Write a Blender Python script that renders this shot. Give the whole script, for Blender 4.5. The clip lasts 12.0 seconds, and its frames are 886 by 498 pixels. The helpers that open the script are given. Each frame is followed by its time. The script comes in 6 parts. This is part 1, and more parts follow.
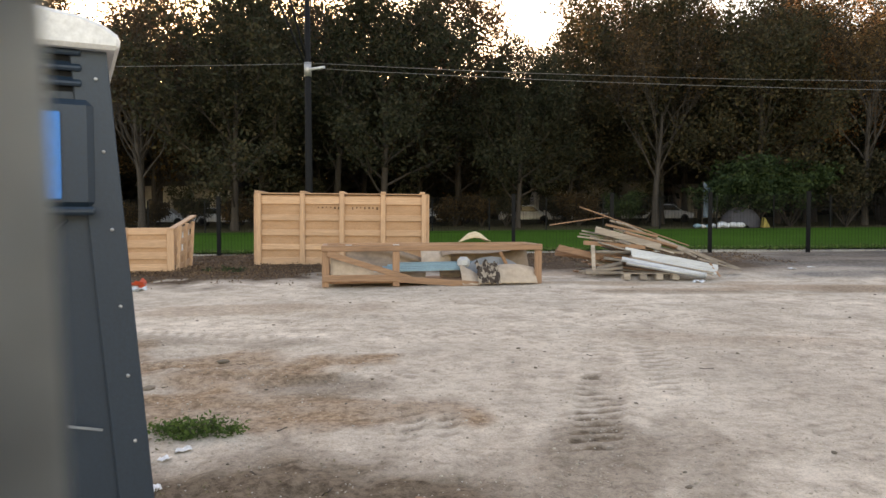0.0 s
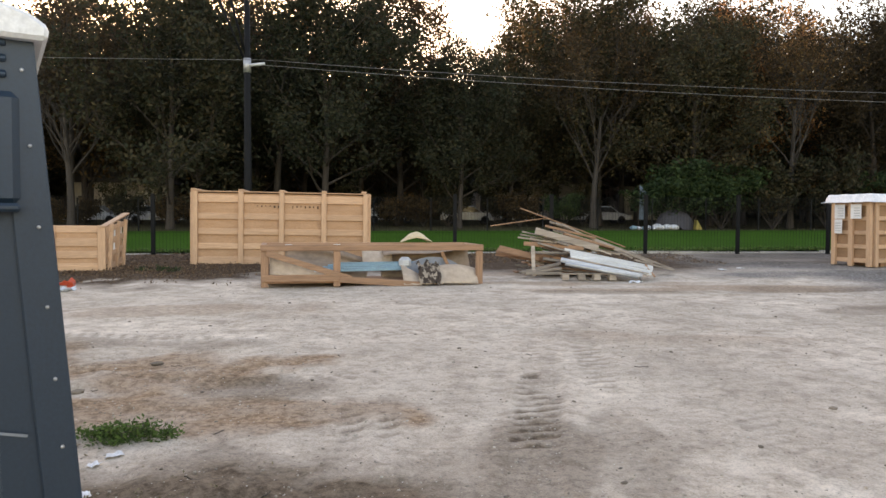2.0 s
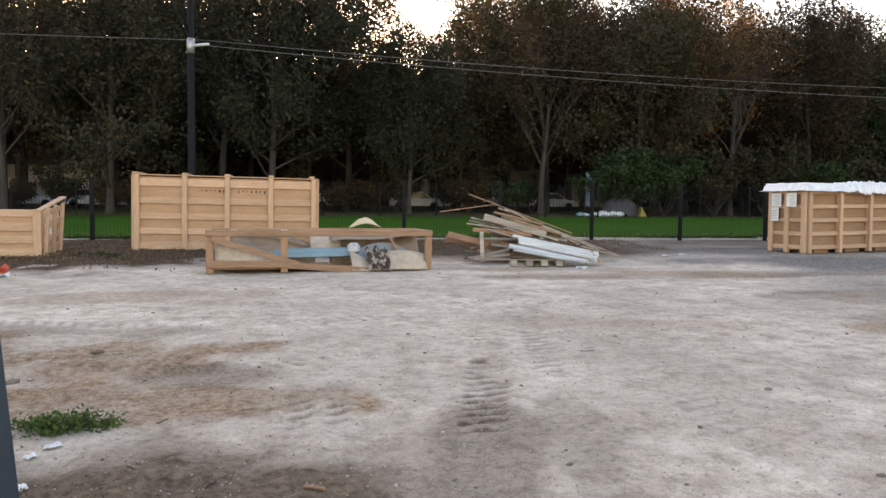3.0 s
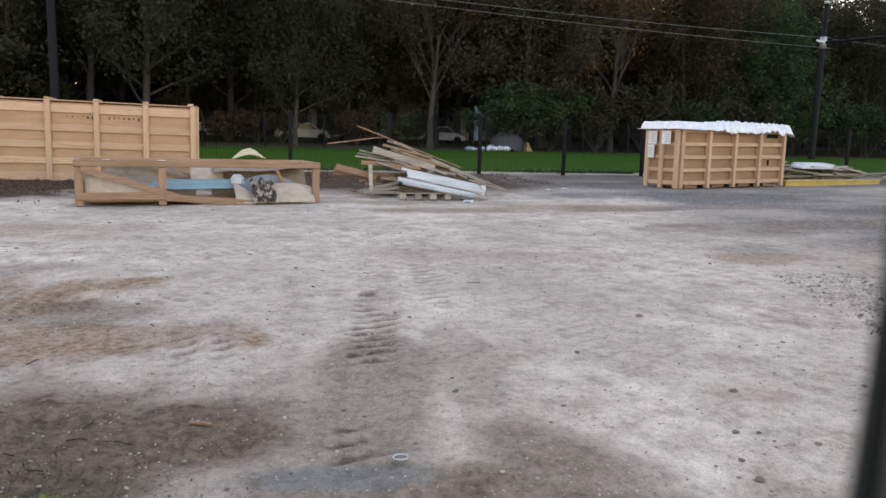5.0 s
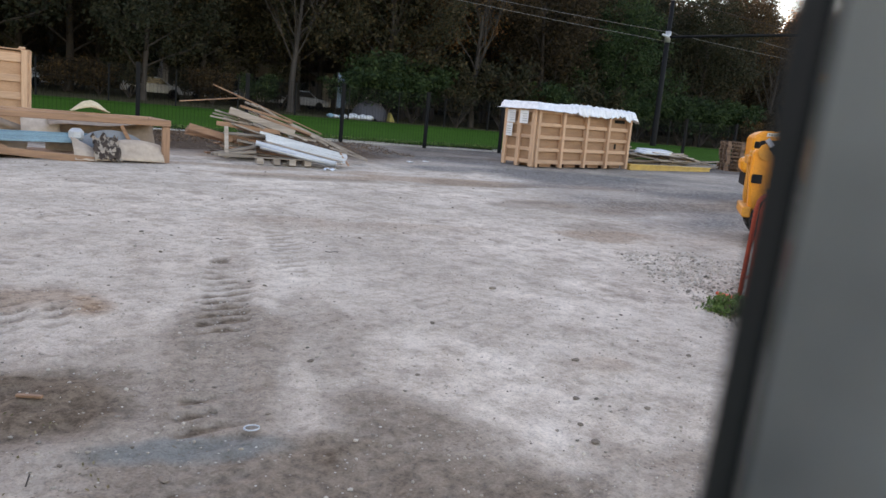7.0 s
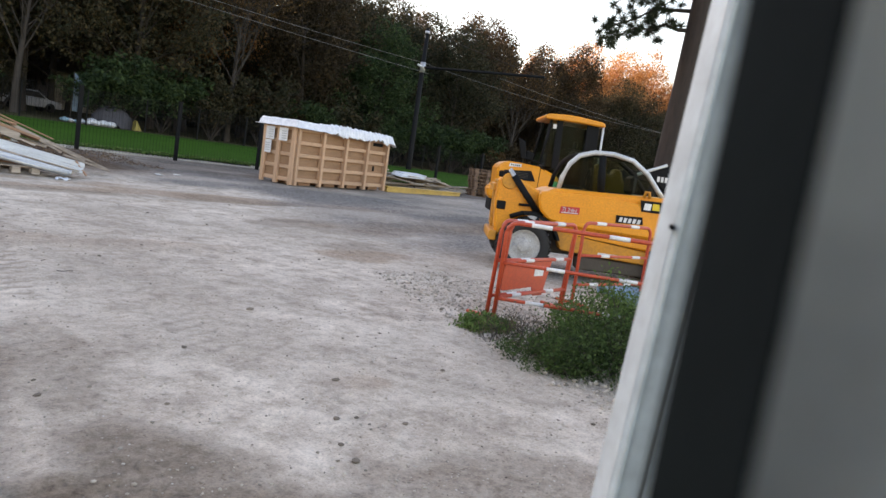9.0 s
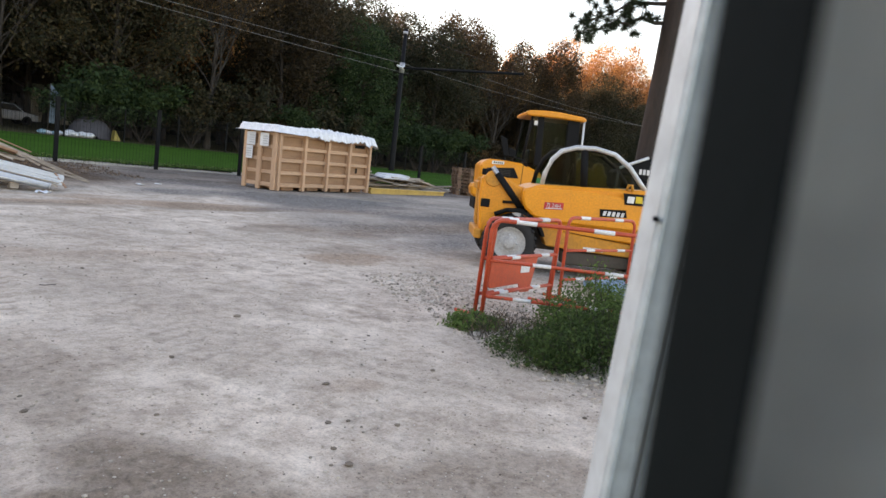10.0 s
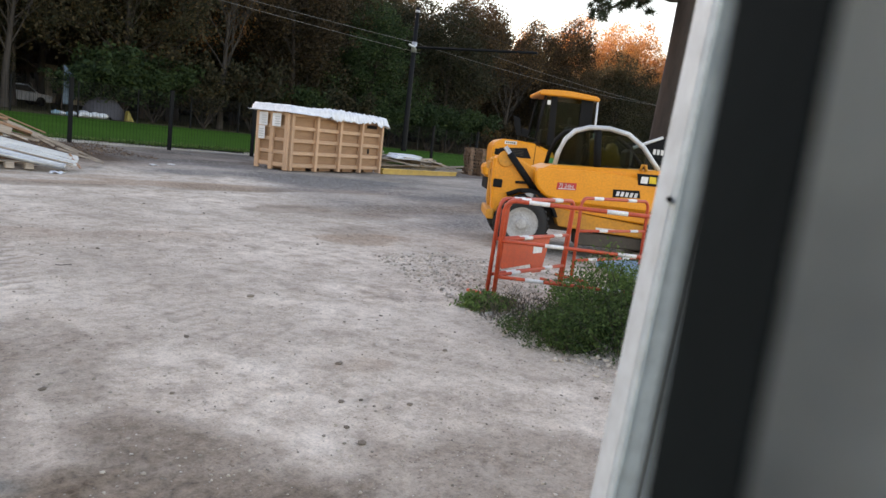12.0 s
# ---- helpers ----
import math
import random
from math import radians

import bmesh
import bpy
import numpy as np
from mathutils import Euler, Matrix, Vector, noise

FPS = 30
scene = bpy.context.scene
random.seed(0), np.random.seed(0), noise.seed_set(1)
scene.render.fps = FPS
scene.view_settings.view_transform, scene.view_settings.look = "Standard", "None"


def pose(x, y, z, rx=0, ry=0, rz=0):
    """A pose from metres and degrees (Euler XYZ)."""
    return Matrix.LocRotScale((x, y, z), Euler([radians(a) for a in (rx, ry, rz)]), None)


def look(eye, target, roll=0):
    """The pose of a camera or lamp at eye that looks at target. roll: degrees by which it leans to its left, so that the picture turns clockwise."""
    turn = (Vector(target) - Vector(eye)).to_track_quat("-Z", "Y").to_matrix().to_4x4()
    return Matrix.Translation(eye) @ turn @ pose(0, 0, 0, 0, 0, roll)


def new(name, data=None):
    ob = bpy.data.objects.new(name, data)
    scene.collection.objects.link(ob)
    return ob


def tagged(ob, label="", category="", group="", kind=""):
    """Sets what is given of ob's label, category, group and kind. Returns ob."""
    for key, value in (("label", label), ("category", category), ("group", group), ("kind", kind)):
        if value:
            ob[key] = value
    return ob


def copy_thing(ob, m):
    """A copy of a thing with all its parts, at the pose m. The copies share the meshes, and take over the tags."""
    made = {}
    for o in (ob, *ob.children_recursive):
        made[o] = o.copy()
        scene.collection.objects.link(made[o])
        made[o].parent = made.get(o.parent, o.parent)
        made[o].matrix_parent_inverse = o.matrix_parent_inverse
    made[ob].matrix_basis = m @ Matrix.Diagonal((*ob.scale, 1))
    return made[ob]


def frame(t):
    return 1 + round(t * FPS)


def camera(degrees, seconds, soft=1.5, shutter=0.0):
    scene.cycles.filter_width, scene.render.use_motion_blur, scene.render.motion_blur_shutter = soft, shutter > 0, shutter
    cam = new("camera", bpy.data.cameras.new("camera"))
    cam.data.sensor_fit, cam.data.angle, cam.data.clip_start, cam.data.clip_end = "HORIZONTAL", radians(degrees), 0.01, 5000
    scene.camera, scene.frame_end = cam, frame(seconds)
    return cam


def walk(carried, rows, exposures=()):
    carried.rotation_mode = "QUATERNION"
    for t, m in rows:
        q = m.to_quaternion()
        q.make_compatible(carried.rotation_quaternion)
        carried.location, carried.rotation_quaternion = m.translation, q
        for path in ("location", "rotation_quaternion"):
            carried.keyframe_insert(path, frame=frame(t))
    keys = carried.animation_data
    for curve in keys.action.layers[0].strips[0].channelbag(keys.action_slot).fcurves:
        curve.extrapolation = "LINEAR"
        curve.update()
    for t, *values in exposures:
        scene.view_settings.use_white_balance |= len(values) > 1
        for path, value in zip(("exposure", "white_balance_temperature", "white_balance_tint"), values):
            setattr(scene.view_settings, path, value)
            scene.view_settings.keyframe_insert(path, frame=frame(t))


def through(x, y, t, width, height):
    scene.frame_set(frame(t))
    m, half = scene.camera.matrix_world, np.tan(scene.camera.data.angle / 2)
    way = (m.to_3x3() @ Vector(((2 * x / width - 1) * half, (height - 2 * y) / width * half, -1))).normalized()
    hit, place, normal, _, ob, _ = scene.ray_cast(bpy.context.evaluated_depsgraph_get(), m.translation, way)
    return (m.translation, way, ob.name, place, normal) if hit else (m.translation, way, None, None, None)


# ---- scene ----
cam = camera(62.84, 12.0)
# seconds, eye x, y, z, then the turn in degrees
ROWS = [
    (0.0, 0, 0, 1.55, 87.64, 0.16, -0.01),
    (0.5, 0, 0, 1.55, 87.69, 0.28, -0.36),
    (1.0, 0, 0, 1.55, 88.01, 0.20, -1.32),
    (1.5, 0, 0, 1.55, 88.01, 0.05, -3.02),
    (2.0, 0, 0, 1.55, 87.66, -0.32, -4.61),
    (2.5, 0, 0, 1.55, 87.01, -0.15, -5.71),
    (3.0, 0, 0, 1.55, 86.58, -0.64, -8.62),
    (3.2, 0, 0, 1.55, 86.42, -0.94, -9.23),
    (4.8, 0.0024, -0.0032, 1.55, 82.40, -1.29, -16.81),
    (5.0, 0.0022, -0.0029, 1.55, 81.49, -1.60, -17.31),
    (5.5, 0.0011, -0.0014, 1.55, 80.02, -1.72, -18.61),
    (6.0, 0, 0, 1.55, 78.92, -2.20, -20.08),
    (6.5, 0, 0, 1.55, 79.06, -2.86, -22.93),
    (7.0, 0, 0, 1.55, 79.79, -5.20, -27.99),
    (7.2, 0, 0, 1.55, 79.88, -6.77, -28.90),
    (8.8, -0.0036, 0.0061, 1.55, 84.36, -10.80, -43.48),
    (9.0, -0.0102, 0.0175, 1.55, 83.55, -8.40, -46.78),
    (9.5, -0.0102, 0.0175, 1.55, 83.18, -6.43, -48.53),
    (10.0, -0.0102, 0.0175, 1.55, 83.70, -6.49, -48.13),
    (10.5, -0.0102, 0.0175, 1.55, 83.42, -6.60, -48.05),
    (11.0, -0.0102, 0.0175, 1.55, 83.07, -6.44, -47.63),
    (11.5, -0.0102, 0.0175, 1.55, 82.40, -6.47, -47.27),
    (12.0, -0.0102, 0.0175, 1.55, 82.05, -6.41, -47.16),
]
walk(cam, [(t, pose(x, y, z, rx, ry, rz)) for t, x, y, z, rx, ry, rz in ROWS], [(0.0, 2.6, 9300, 29), (2.5, 2.6, 8500, 29), (5.5, 2.55, 7850, 30), (7.0, 2.52, 7650, 30), (9.5, 2.5, 7800, 29), (12.0, 2.5, 8000, 29)])

# ---- sky, sun and lens ----
cam.data.dof.use_dof, cam.data.dof.focus_distance, cam.data.dof.aperture_fstop = True, 16.0, 13.0
SUN_AZ, SUN_EL = radians(-14), radians(8)
world = bpy.data.worlds.new("evening_sky")
scene.world = world
world.use_nodes = True
wn, wl = world.node_tree.nodes, world.node_tree.links
sky = wn.new("ShaderNodeTexSky")
sky.sky_type, sky.sun_disc = "NISHITA", False
sky.sun_elevation, sky.sun_rotation = SUN_EL, SUN_AZ
sky.air_density, sky.dust_density, sky.ozone_density = 1.0, 1.0, 1.0
wl.new(sky.outputs[0], wn["Background"].inputs[0])
wn["Background"].inputs[1].default_value = 0.15
sun = new("sun", bpy.data.lights.new("sun", "SUN"))
sun.data.energy, sun.data.angle, sun.data.color = 3.0, radians(0.6), (1.0, 0.62, 0.36)
sun.matrix_world = look((100 * math.sin(SUN_AZ) * math.cos(SUN_EL), 100 * math.cos(SUN_AZ) * math.cos(SUN_EL), 100 * math.sin(SUN_EL)), (0, 0, 0))


# ---- materials ----
def nodes_of(name):
    m = bpy.data.materials.new(name)
    m.use_nodes = True
    return m, m.node_tree.nodes, m.node_tree.links, m.node_tree.nodes["Principled BSDF"]


def coords(n, l, stretch=(1, 1, 1)):
    tc, mp = n.new("ShaderNodeTexCoord"), n.new("ShaderNodeMapping")
    mp.inputs["Scale"].default_value = stretch
    l.new(tc.outputs["Object"], mp.inputs[0])
    return mp.outputs[0]


def noise_tex(n, l, vec, scale, detail=4.0, rough=0.6):
    t = n.new("ShaderNodeTexNoise")
    t.inputs["Scale"].default_value, t.inputs["Detail"].default_value, t.inputs["Roughness"].default_value = scale, detail, rough
    l.new(vec, t.inputs["Vector"])
    return t.outputs[0]


def ramp(n, l, fac, stops):
    r = n.new("ShaderNodeValToRGB")
    e = r.color_ramp.elements
    while len(e) < len(stops):
        e.new(0.5)
    for k, (p, c) in enumerate(stops):
        e[k].position, e[k].color = p, (*c, 1)
    l.new(fac, r.inputs[0])
    return r.outputs[0]


def mix(n, l, fac, a, b, mode="MIX"):
    x = n.new("ShaderNodeMix")
    x.data_type, x.blend_type = "RGBA", mode
    for sock, v in ((x.inputs[0], fac), (x.inputs[6], a), (x.inputs[7], b)):
        if isinstance(v, (int, float)):
            sock.default_value = v
        elif isinstance(v, tuple):
            sock.default_value = (*v, 1)
        else:
            l.new(v, sock)
    return x.outputs[2]


def scalar(n, l, op, a, b=0.0, clamp=False):
    x = n.new("ShaderNodeMath")
    x.operation, x.use_clamp = op, clamp
    for sock, v in zip(x.inputs, (a, b)):
        if isinstance(v, (int, float)):
            sock.default_value = v
        else:
            l.new(v, sock)
    return x.outputs[0]


def bump_to(n, l, bsdf, height, strength, distance=0.01):
    b = n.new("ShaderNodeBump")
    b.inputs["Strength"].default_value, b.inputs["Distance"].default_value = strength, distance
    l.new(height, b.inputs["Height"])
    l.new(b.outputs[0], bsdf.inputs["Normal"])


def mat(name, base, dark=None, scale=5.0, fine=60.0, rough=0.7, metal=0.0, bump=0.25, stretch=(1, 1, 1), vary=0.25, contrast=(0.35, 0.7)):
    """A plain worn surface: two scales of variation, per-object variation and fine relief."""
    m, n, l, p = nodes_of(name)
    dark = dark or tuple(c * 0.6 for c in base)
    v = coords(n, l, stretch)
    big, small = noise_tex(n, l, v, scale), noise_tex(n, l, v, fine, 3.0)
    c = ramp(n, l, big, ((contrast[0], dark), (contrast[1], base)))
    c = mix(n, l, 0.35, c, ramp(n, l, small, ((0.3, tuple(x * 0.55 for x in base)), (0.7, tuple(min(1, x * 1.25) for x in base)))))
    info = n.new("ShaderNodeObjectInfo")
    k = scalar(n, l, "MULTIPLY_ADD", info.outputs["Random"], vary)
    k.node.inputs[2].default_value = 1 - vary / 2
    hs = n.new("ShaderNodeHueSaturation")
    l.new(k, hs.inputs["Value"])
    l.new(c, hs.inputs["Color"])
    l.new(hs.outputs[0], p.inputs["Base Color"])
    p.inputs["Metallic"].default_value = metal
    r = scalar(n, l, "MULTIPLY_ADD", small, 0.25)
    r.node.inputs[2].default_value = rough - 0.12
    l.new(r, p.inputs["Roughness"])
    bump_to(n, l, p, small, bump, 0.004)
    return m


def leaf_mat(name, stops, through=0.35):
    """Leaves: colour varies from leaf to leaf and from tree to tree, with light coming through."""
    m, n, l, p = nodes_of(name)
    geo, info = n.new("ShaderNodeNewGeometry"), n.new("ShaderNodeObjectInfo")
    f = scalar(n, l, "ADD", scalar(n, l, "MULTIPLY", geo.outputs["Random Per Island"], 0.65), scalar(n, l, "MULTIPLY", info.outputs["Random"], 0.35))
    c = ramp(n, l, f, stops)
    l.new(c, p.inputs["Base Color"])
    p.inputs["Roughness"].default_value = 0.75
    p.inputs["Specular IOR Level"].default_value = 0.2
    tr, ms = n.new("ShaderNodeBsdfTranslucent"), n.new("ShaderNodeMixShader")
    l.new(c, tr.inputs[0])
    ms.inputs[0].default_value = through
    l.new(p.outputs[0], ms.inputs[1])
    l.new(tr.outputs[0], ms.inputs[2])
    l.new(ms.outputs[0], n["Material Output"].inputs[0])
    return m


PINE = (0.57, 0.365, 0.24)
M = {}
for ax, st in (("x", (0.6, 9, 9)), ("y", (9, 0.6, 9)), ("z", (9, 9, 0.6))):
    M["wood_" + ax] = mat("new_pine_" + ax, PINE, (0.44, 0.265, 0.16), 2.2, 9, 0.75, 0, 0.3, st, 0.22)
    M["worn_" + ax] = mat("worn_pine_" + ax, (0.38, 0.22, 0.135), (0.21, 0.115, 0.07), 2.2, 9, 0.8, 0, 0.35, st, 0.3)
    M["brown_" + ax] = mat("dark_pallet_wood_" + ax, (0.2, 0.125, 0.085), (0.085, 0.052, 0.038), 2.2, 9, 0.85, 0, 0.4, st, 0.6)
    M["grey_" + ax] = mat("weathered_plank_" + ax, (0.38, 0.325, 0.275), (0.14, 0.112, 0.09), 2.2, 9, 0.85, 0, 0.4, st, 0.7)
M["ply"] = mat("plywood", (0.48, 0.29, 0.175), (0.35, 0.195, 0.11), 1.6, 14, 0.8, 0, 0.25, (1.2, 1, 6), 0.1)
M["black_metal"] = mat("black_painted_steel", (0.008, 0.009, 0.0105), None, 4, 50, 0.7)
M["black_metal"].node_tree.nodes["Principled BSDF"].inputs["Specular IOR Level"].default_value = 0.15
M["galv"] = mat("galvanised_steel", (0.5, 0.52, 0.54), (0.35, 0.36, 0.38), 4, 50, 0.45, 0.7)
M["white_board"] = mat("pale_coated_metal", (0.62, 0.66, 0.7), (0.4, 0.43, 0.47), 2, 30, 0.5, 0.2, 0.15, (0.5, 4, 4), 0.2)
M["concrete"] = mat("concrete_edging", (0.5, 0.48, 0.43), (0.32, 0.3, 0.26), 2, 40, 0.9)
M["bark"] = mat("bark", (0.05, 0.04, 0.033), (0.022, 0.018, 0.015), 3, 22, 0.9, 0, 0.8, (3, 3, 0.5), 0.4)
M["pale_bark"] = mat("pale_bark", (0.056, 0.048, 0.042), (0.025, 0.021, 0.018), 3, 22, 0.9, 0, 0.8, (3, 3, 0.5), 0.4)
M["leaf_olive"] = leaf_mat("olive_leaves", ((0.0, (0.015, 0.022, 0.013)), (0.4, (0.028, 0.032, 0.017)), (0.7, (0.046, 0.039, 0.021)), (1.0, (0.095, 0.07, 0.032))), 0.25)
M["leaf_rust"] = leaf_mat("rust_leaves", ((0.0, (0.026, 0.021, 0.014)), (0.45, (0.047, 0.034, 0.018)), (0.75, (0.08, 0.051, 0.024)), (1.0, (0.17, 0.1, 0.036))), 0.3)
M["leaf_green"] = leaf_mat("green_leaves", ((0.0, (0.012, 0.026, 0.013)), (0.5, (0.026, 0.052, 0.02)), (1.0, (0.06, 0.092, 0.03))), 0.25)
M["leaf_weed"] = leaf_mat("weed_leaves", ((0.0, (0.04, 0.08, 0.02)), (0.5, (0.075, 0.135, 0.035)), (1.0, (0.13, 0.2, 0.06))))
M["leaf_lime"] = leaf_mat("lime_green_leaves", ((0.0, (0.12, 0.24, 0.03)), (0.5, (0.18, 0.34, 0.05)), (1.0, (0.26, 0.42, 0.08))))
# Low sun on the crowns is put into this lighter, oranger leaf colour.
M["leaf_sun_tinted"] = leaf_mat("sun_tinted_leaves", ((0.0, (0.12, 0.06, 0.03)), (0.5, (0.3, 0.15, 0.06)), (1.0, (0.42, 0.24, 0.1))), 0.45)
M["needle"] = leaf_mat("pine_needles", ((0.0, (0.012, 0.022, 0.012)), (1.0, (0.03, 0.045, 0.022))), 0.1)


def gz(x, y):
    """Height of the yard, which climbs gently towards the fence."""
    return 0.021 * (0.2588 * x + 0.9659 * y)


# ---- helpers for meshes ----
def part(name, bm, material, parent=None, label="", bevel=0.0):
    if bevel:
        bmesh.ops.bevel(bm, geom=bm.edges[:], offset=bevel, segments=1, affect="EDGES", clamp_overlap=True)
    me = bpy.data.meshes.new(name)
    bm.to_mesh(me)
    bm.free()
    me.materials.append(material)
    ob = new(name, me)
    if parent:
        ob.parent = parent
    return tagged(ob, label)


def raw(name, verts, faces, material, parent=None, smooth=False):
    me = bpy.data.meshes.new(name)
    me.from_pydata(verts, [], faces)
    me.materials.append(material)
    if smooth:
        me.polygons.foreach_set("use_smooth", [True] * len(me.polygons))
    ob = new(name, me)
    if parent:
        ob.parent = parent
    return ob


def thing(name, m, label, category, group=""):
    ob = new(name)
    ob.matrix_basis = m
    return tagged(ob, label, category, group)


def box(bm, x0, x1, y0, y1, z0, z1, m=None):
    m = m or Matrix()
    v = [bm.verts.new(m @ Vector(p)) for p in ((x0, y0, z0), (x1, y0, z0), (x1, y1, z0), (x0, y1, z0), (x0, y0, z1), (x1, y0, z1), (x1, y1, z1), (x0, y1, z1))]
    for f in ((0, 3, 2, 1), (4, 5, 6, 7), (0, 1, 5, 4), (1, 2, 6, 5), (2, 3, 7, 6), (3, 0, 4, 7)):
        bm.faces.new([v[i] for i in f])
    return bm


def boxed(*a, m=None):
    return box(bmesh.new(), *a, m=m)


def prism(pts, y0, y1):
    """A solid whose outline in x and z is pts, from y0 to y1."""
    bm = bmesh.new()
    a = [bm.verts.new((x, y0, z)) for x, z in pts]
    b = [bm.verts.new((x, y1, z)) for x, z in pts]
    k = len(pts)
    bm.faces.new(a)
    bm.faces.new(b[::-1])
    for i in range(k):
        bm.faces.new((a[i], b[i], b[(i + 1) % k], a[(i + 1) % k]))
    bmesh.ops.recalc_face_normals(bm, faces=bm.faces)
    return bm


def upright(pts, z0, z1, lean=0.0, zc=1.55, lean_y=0.0):
    """A solid whose plan is pts, from z0 to z1, with its top leaning along x (and y)."""
    bm = bmesh.new()
    a = [bm.verts.new((x + lean * (z0 - zc), y + lean_y * (z0 - zc), z0)) for x, y in pts]
    b = [bm.verts.new((x + lean * (z1 - zc), y + lean_y * (z1 - zc), z1)) for x, y in pts]
    k = len(pts)
    bm.faces.new(a[::-1])
    bm.faces.new(b)
    for i in range(k):
        bm.faces.new((a[i], a[(i + 1) % k], b[(i + 1) % k], b[i]))
    bmesh.ops.recalc_face_normals(bm, faces=bm.faces)
    return bm


def tube_data(points, radii, sides=8, verts=None, faces=None, cap=True):
    """A round bar along points, appended to verts and faces."""
    verts = [] if verts is None else verts
    faces = [] if faces is None else faces
    pts = [Vector(p) for p in points]
    base = len(verts)
    for i, p in enumerate(pts):
        d = (pts[min(i + 1, len(pts) - 1)] - pts[max(i - 1, 0)]).normalized()
        u = d.cross(Vector((0.31, 0.17, 0.93)))
        if u.length < 0.05:
            u = d.cross(Vector((1, 0, 0)))
        u.normalize()
        w = d.cross(u)
        r = radii[i] if isinstance(radii, (list, tuple)) else radii
        for k in range(sides):
            a = 2 * math.pi * k / sides
            verts.append(tuple(p + u * (r * math.cos(a)) + w * (r * math.sin(a))))
    for i in range(len(pts) - 1):
        for k in range(sides):
            a, b = base + i * sides + k, base + i * sides + (k + 1) % sides
            faces.append((a, b, b + sides, a + sides))
    if cap:
        faces.append(tuple(range(base + sides - 1, base - 1, -1)))
        faces.append(tuple(range(base + (len(pts) - 1) * sides, base + len(pts) * sides)))
    return verts, faces


def tube(name, points, radii, material, parent=None, sides=8, smooth=True):
    return raw(name, *tube_data(points, radii, sides), material, parent, smooth)


def wheel_data(r, w, y, rows):
    """A turned body round the y axis: rows of (radius, offset along y)."""
    verts, faces, n = [], [], 28
    for rad, off in rows:
        for k in range(n):
            a = 2 * math.pi * k / n
            verts.append((rad * math.cos(a), y + off, rad * math.sin(a)))
    for i in range(len(rows) - 1):
        for k in range(n):
            faces.append((i * n + k, i * n + (k + 1) % n, (i + 1) * n + (k + 1) % n, (i + 1) * n + k))
    faces.append(tuple(range(n)))
    faces.append(tuple(range((len(rows) - 1) * n, len(rows) * n))[::-1])
    return verts, faces


# ---- the yard ----
rng = np.random.default_rng(4)
LATTICE = rng.random((256, 256))


def vnoise(x, y, s):
    """Smooth value noise with cells of s metres, for whole arrays."""
    u, v = x / s + 1000.0, y / s + 1000.0
    i, j = np.floor(u).astype(int), np.floor(v).astype(int)
    a, b = u - i, v - j
    a, b = a * a * (3 - 2 * a), b * b * (3 - 2 * b)
    g = lambda p, q: LATTICE[p % 256, q % 256]
    return (g(i, j) * (1 - a) + g(i + 1, j) * a) * (1 - b) + (g(i, j + 1) * (1 - a) + g(i + 1, j + 1) * a) * b


def fbm(x, y, s, n=4):
    t, k = 0.0, 1.0
    for o in range(n):
        t, k = t + k * vnoise(x + 17.3 * o, y - 9.1 * o, s / 2 ** o), k * 0.5
    return t / (2 - 2 * k)


def smooth(e0, e1, x):
    t = np.clip((x - e0) / (e1 - e0), 0, 1)
    return t * t * (3 - 2 * t)


def blob(x, y, cx, cy, rx, ry, turn=0.0, wob=0.5):
    c, s = math.cos(radians(turn)), math.sin(radians(turn))
    u, v = ((x - cx) * c + (y - cy) * s) / rx, (-(x - cx) * s + (y - cy) * c) / ry
    return smooth(1.25, 0.45, np.hypot(u, v) + wob * (fbm(x, y, 0.9) - 0.5) * 2)


def along(x, y, pts):
    """Distance from a line of points, and the length run along it."""
    best, run, total = np.full(x.shape, 1e9), np.zeros(x.shape), 0.0
    side = np.zeros(x.shape)
    for (ax, ay), (bx, by) in zip(pts, pts[1:]):
        lx, ly = bx - ax, by - ay
        ll = math.hypot(lx, ly)
        t = np.clip(((x - ax) * lx + (y - ay) * ly) / ll ** 2, 0, 1)
        d = np.hypot(x - ax - t * lx, y - ay - t * ly)
        near = d < best
        best, run = np.where(near, d, best), np.where(near, total + t * ll, run)
        side = np.where(near, ((x - ax) * -ly + (y - ay) * lx) / ll, side)
        total += ll
    return best, run, side


TRACKS = (
    (((1.85, 9.3), (1.72, 8.3), (1.38, 6.3)), 0.16, 0.3),
    (((1.38, 6.3), (1.05, 4.85), (0.86, 4.1), (0.7, 3.4), (0.5, 2.4), (0.3, 1.4)), 0.17, 1.0),
    (((2.3, 8.6), (2.0, 6.7), (1.62, 5.0), (1.47, 4.0), (1.33, 3.2), (1.2, 2.2)), 0.14, 0.45),
    (((-0.25, 5.4), (-0.22, 4.9), (-0.21, 4.3)), 0.09, 0.7),
    (((0.04, 5.3), (0.03, 4.8), (0.02, 4.3)), 0.07, 0.7),
    (((4.4, 9.5), (3.2, 7.4), (2.72, 5.6), (2.6, 4.4), (2.75, 3.0), (3.1, 1.8)), 0.17, 0.3),
    (((-3.4, 7.4), (-2.2, 6.6), (-0.9, 6.3), (0.2, 6.7)), 0.15, 0.5),
    (((-5.0, 9.0), (-1.5, 8.4), (1.5, 9.0), (5.0, 10.6)), 0.16, 0.4),
)


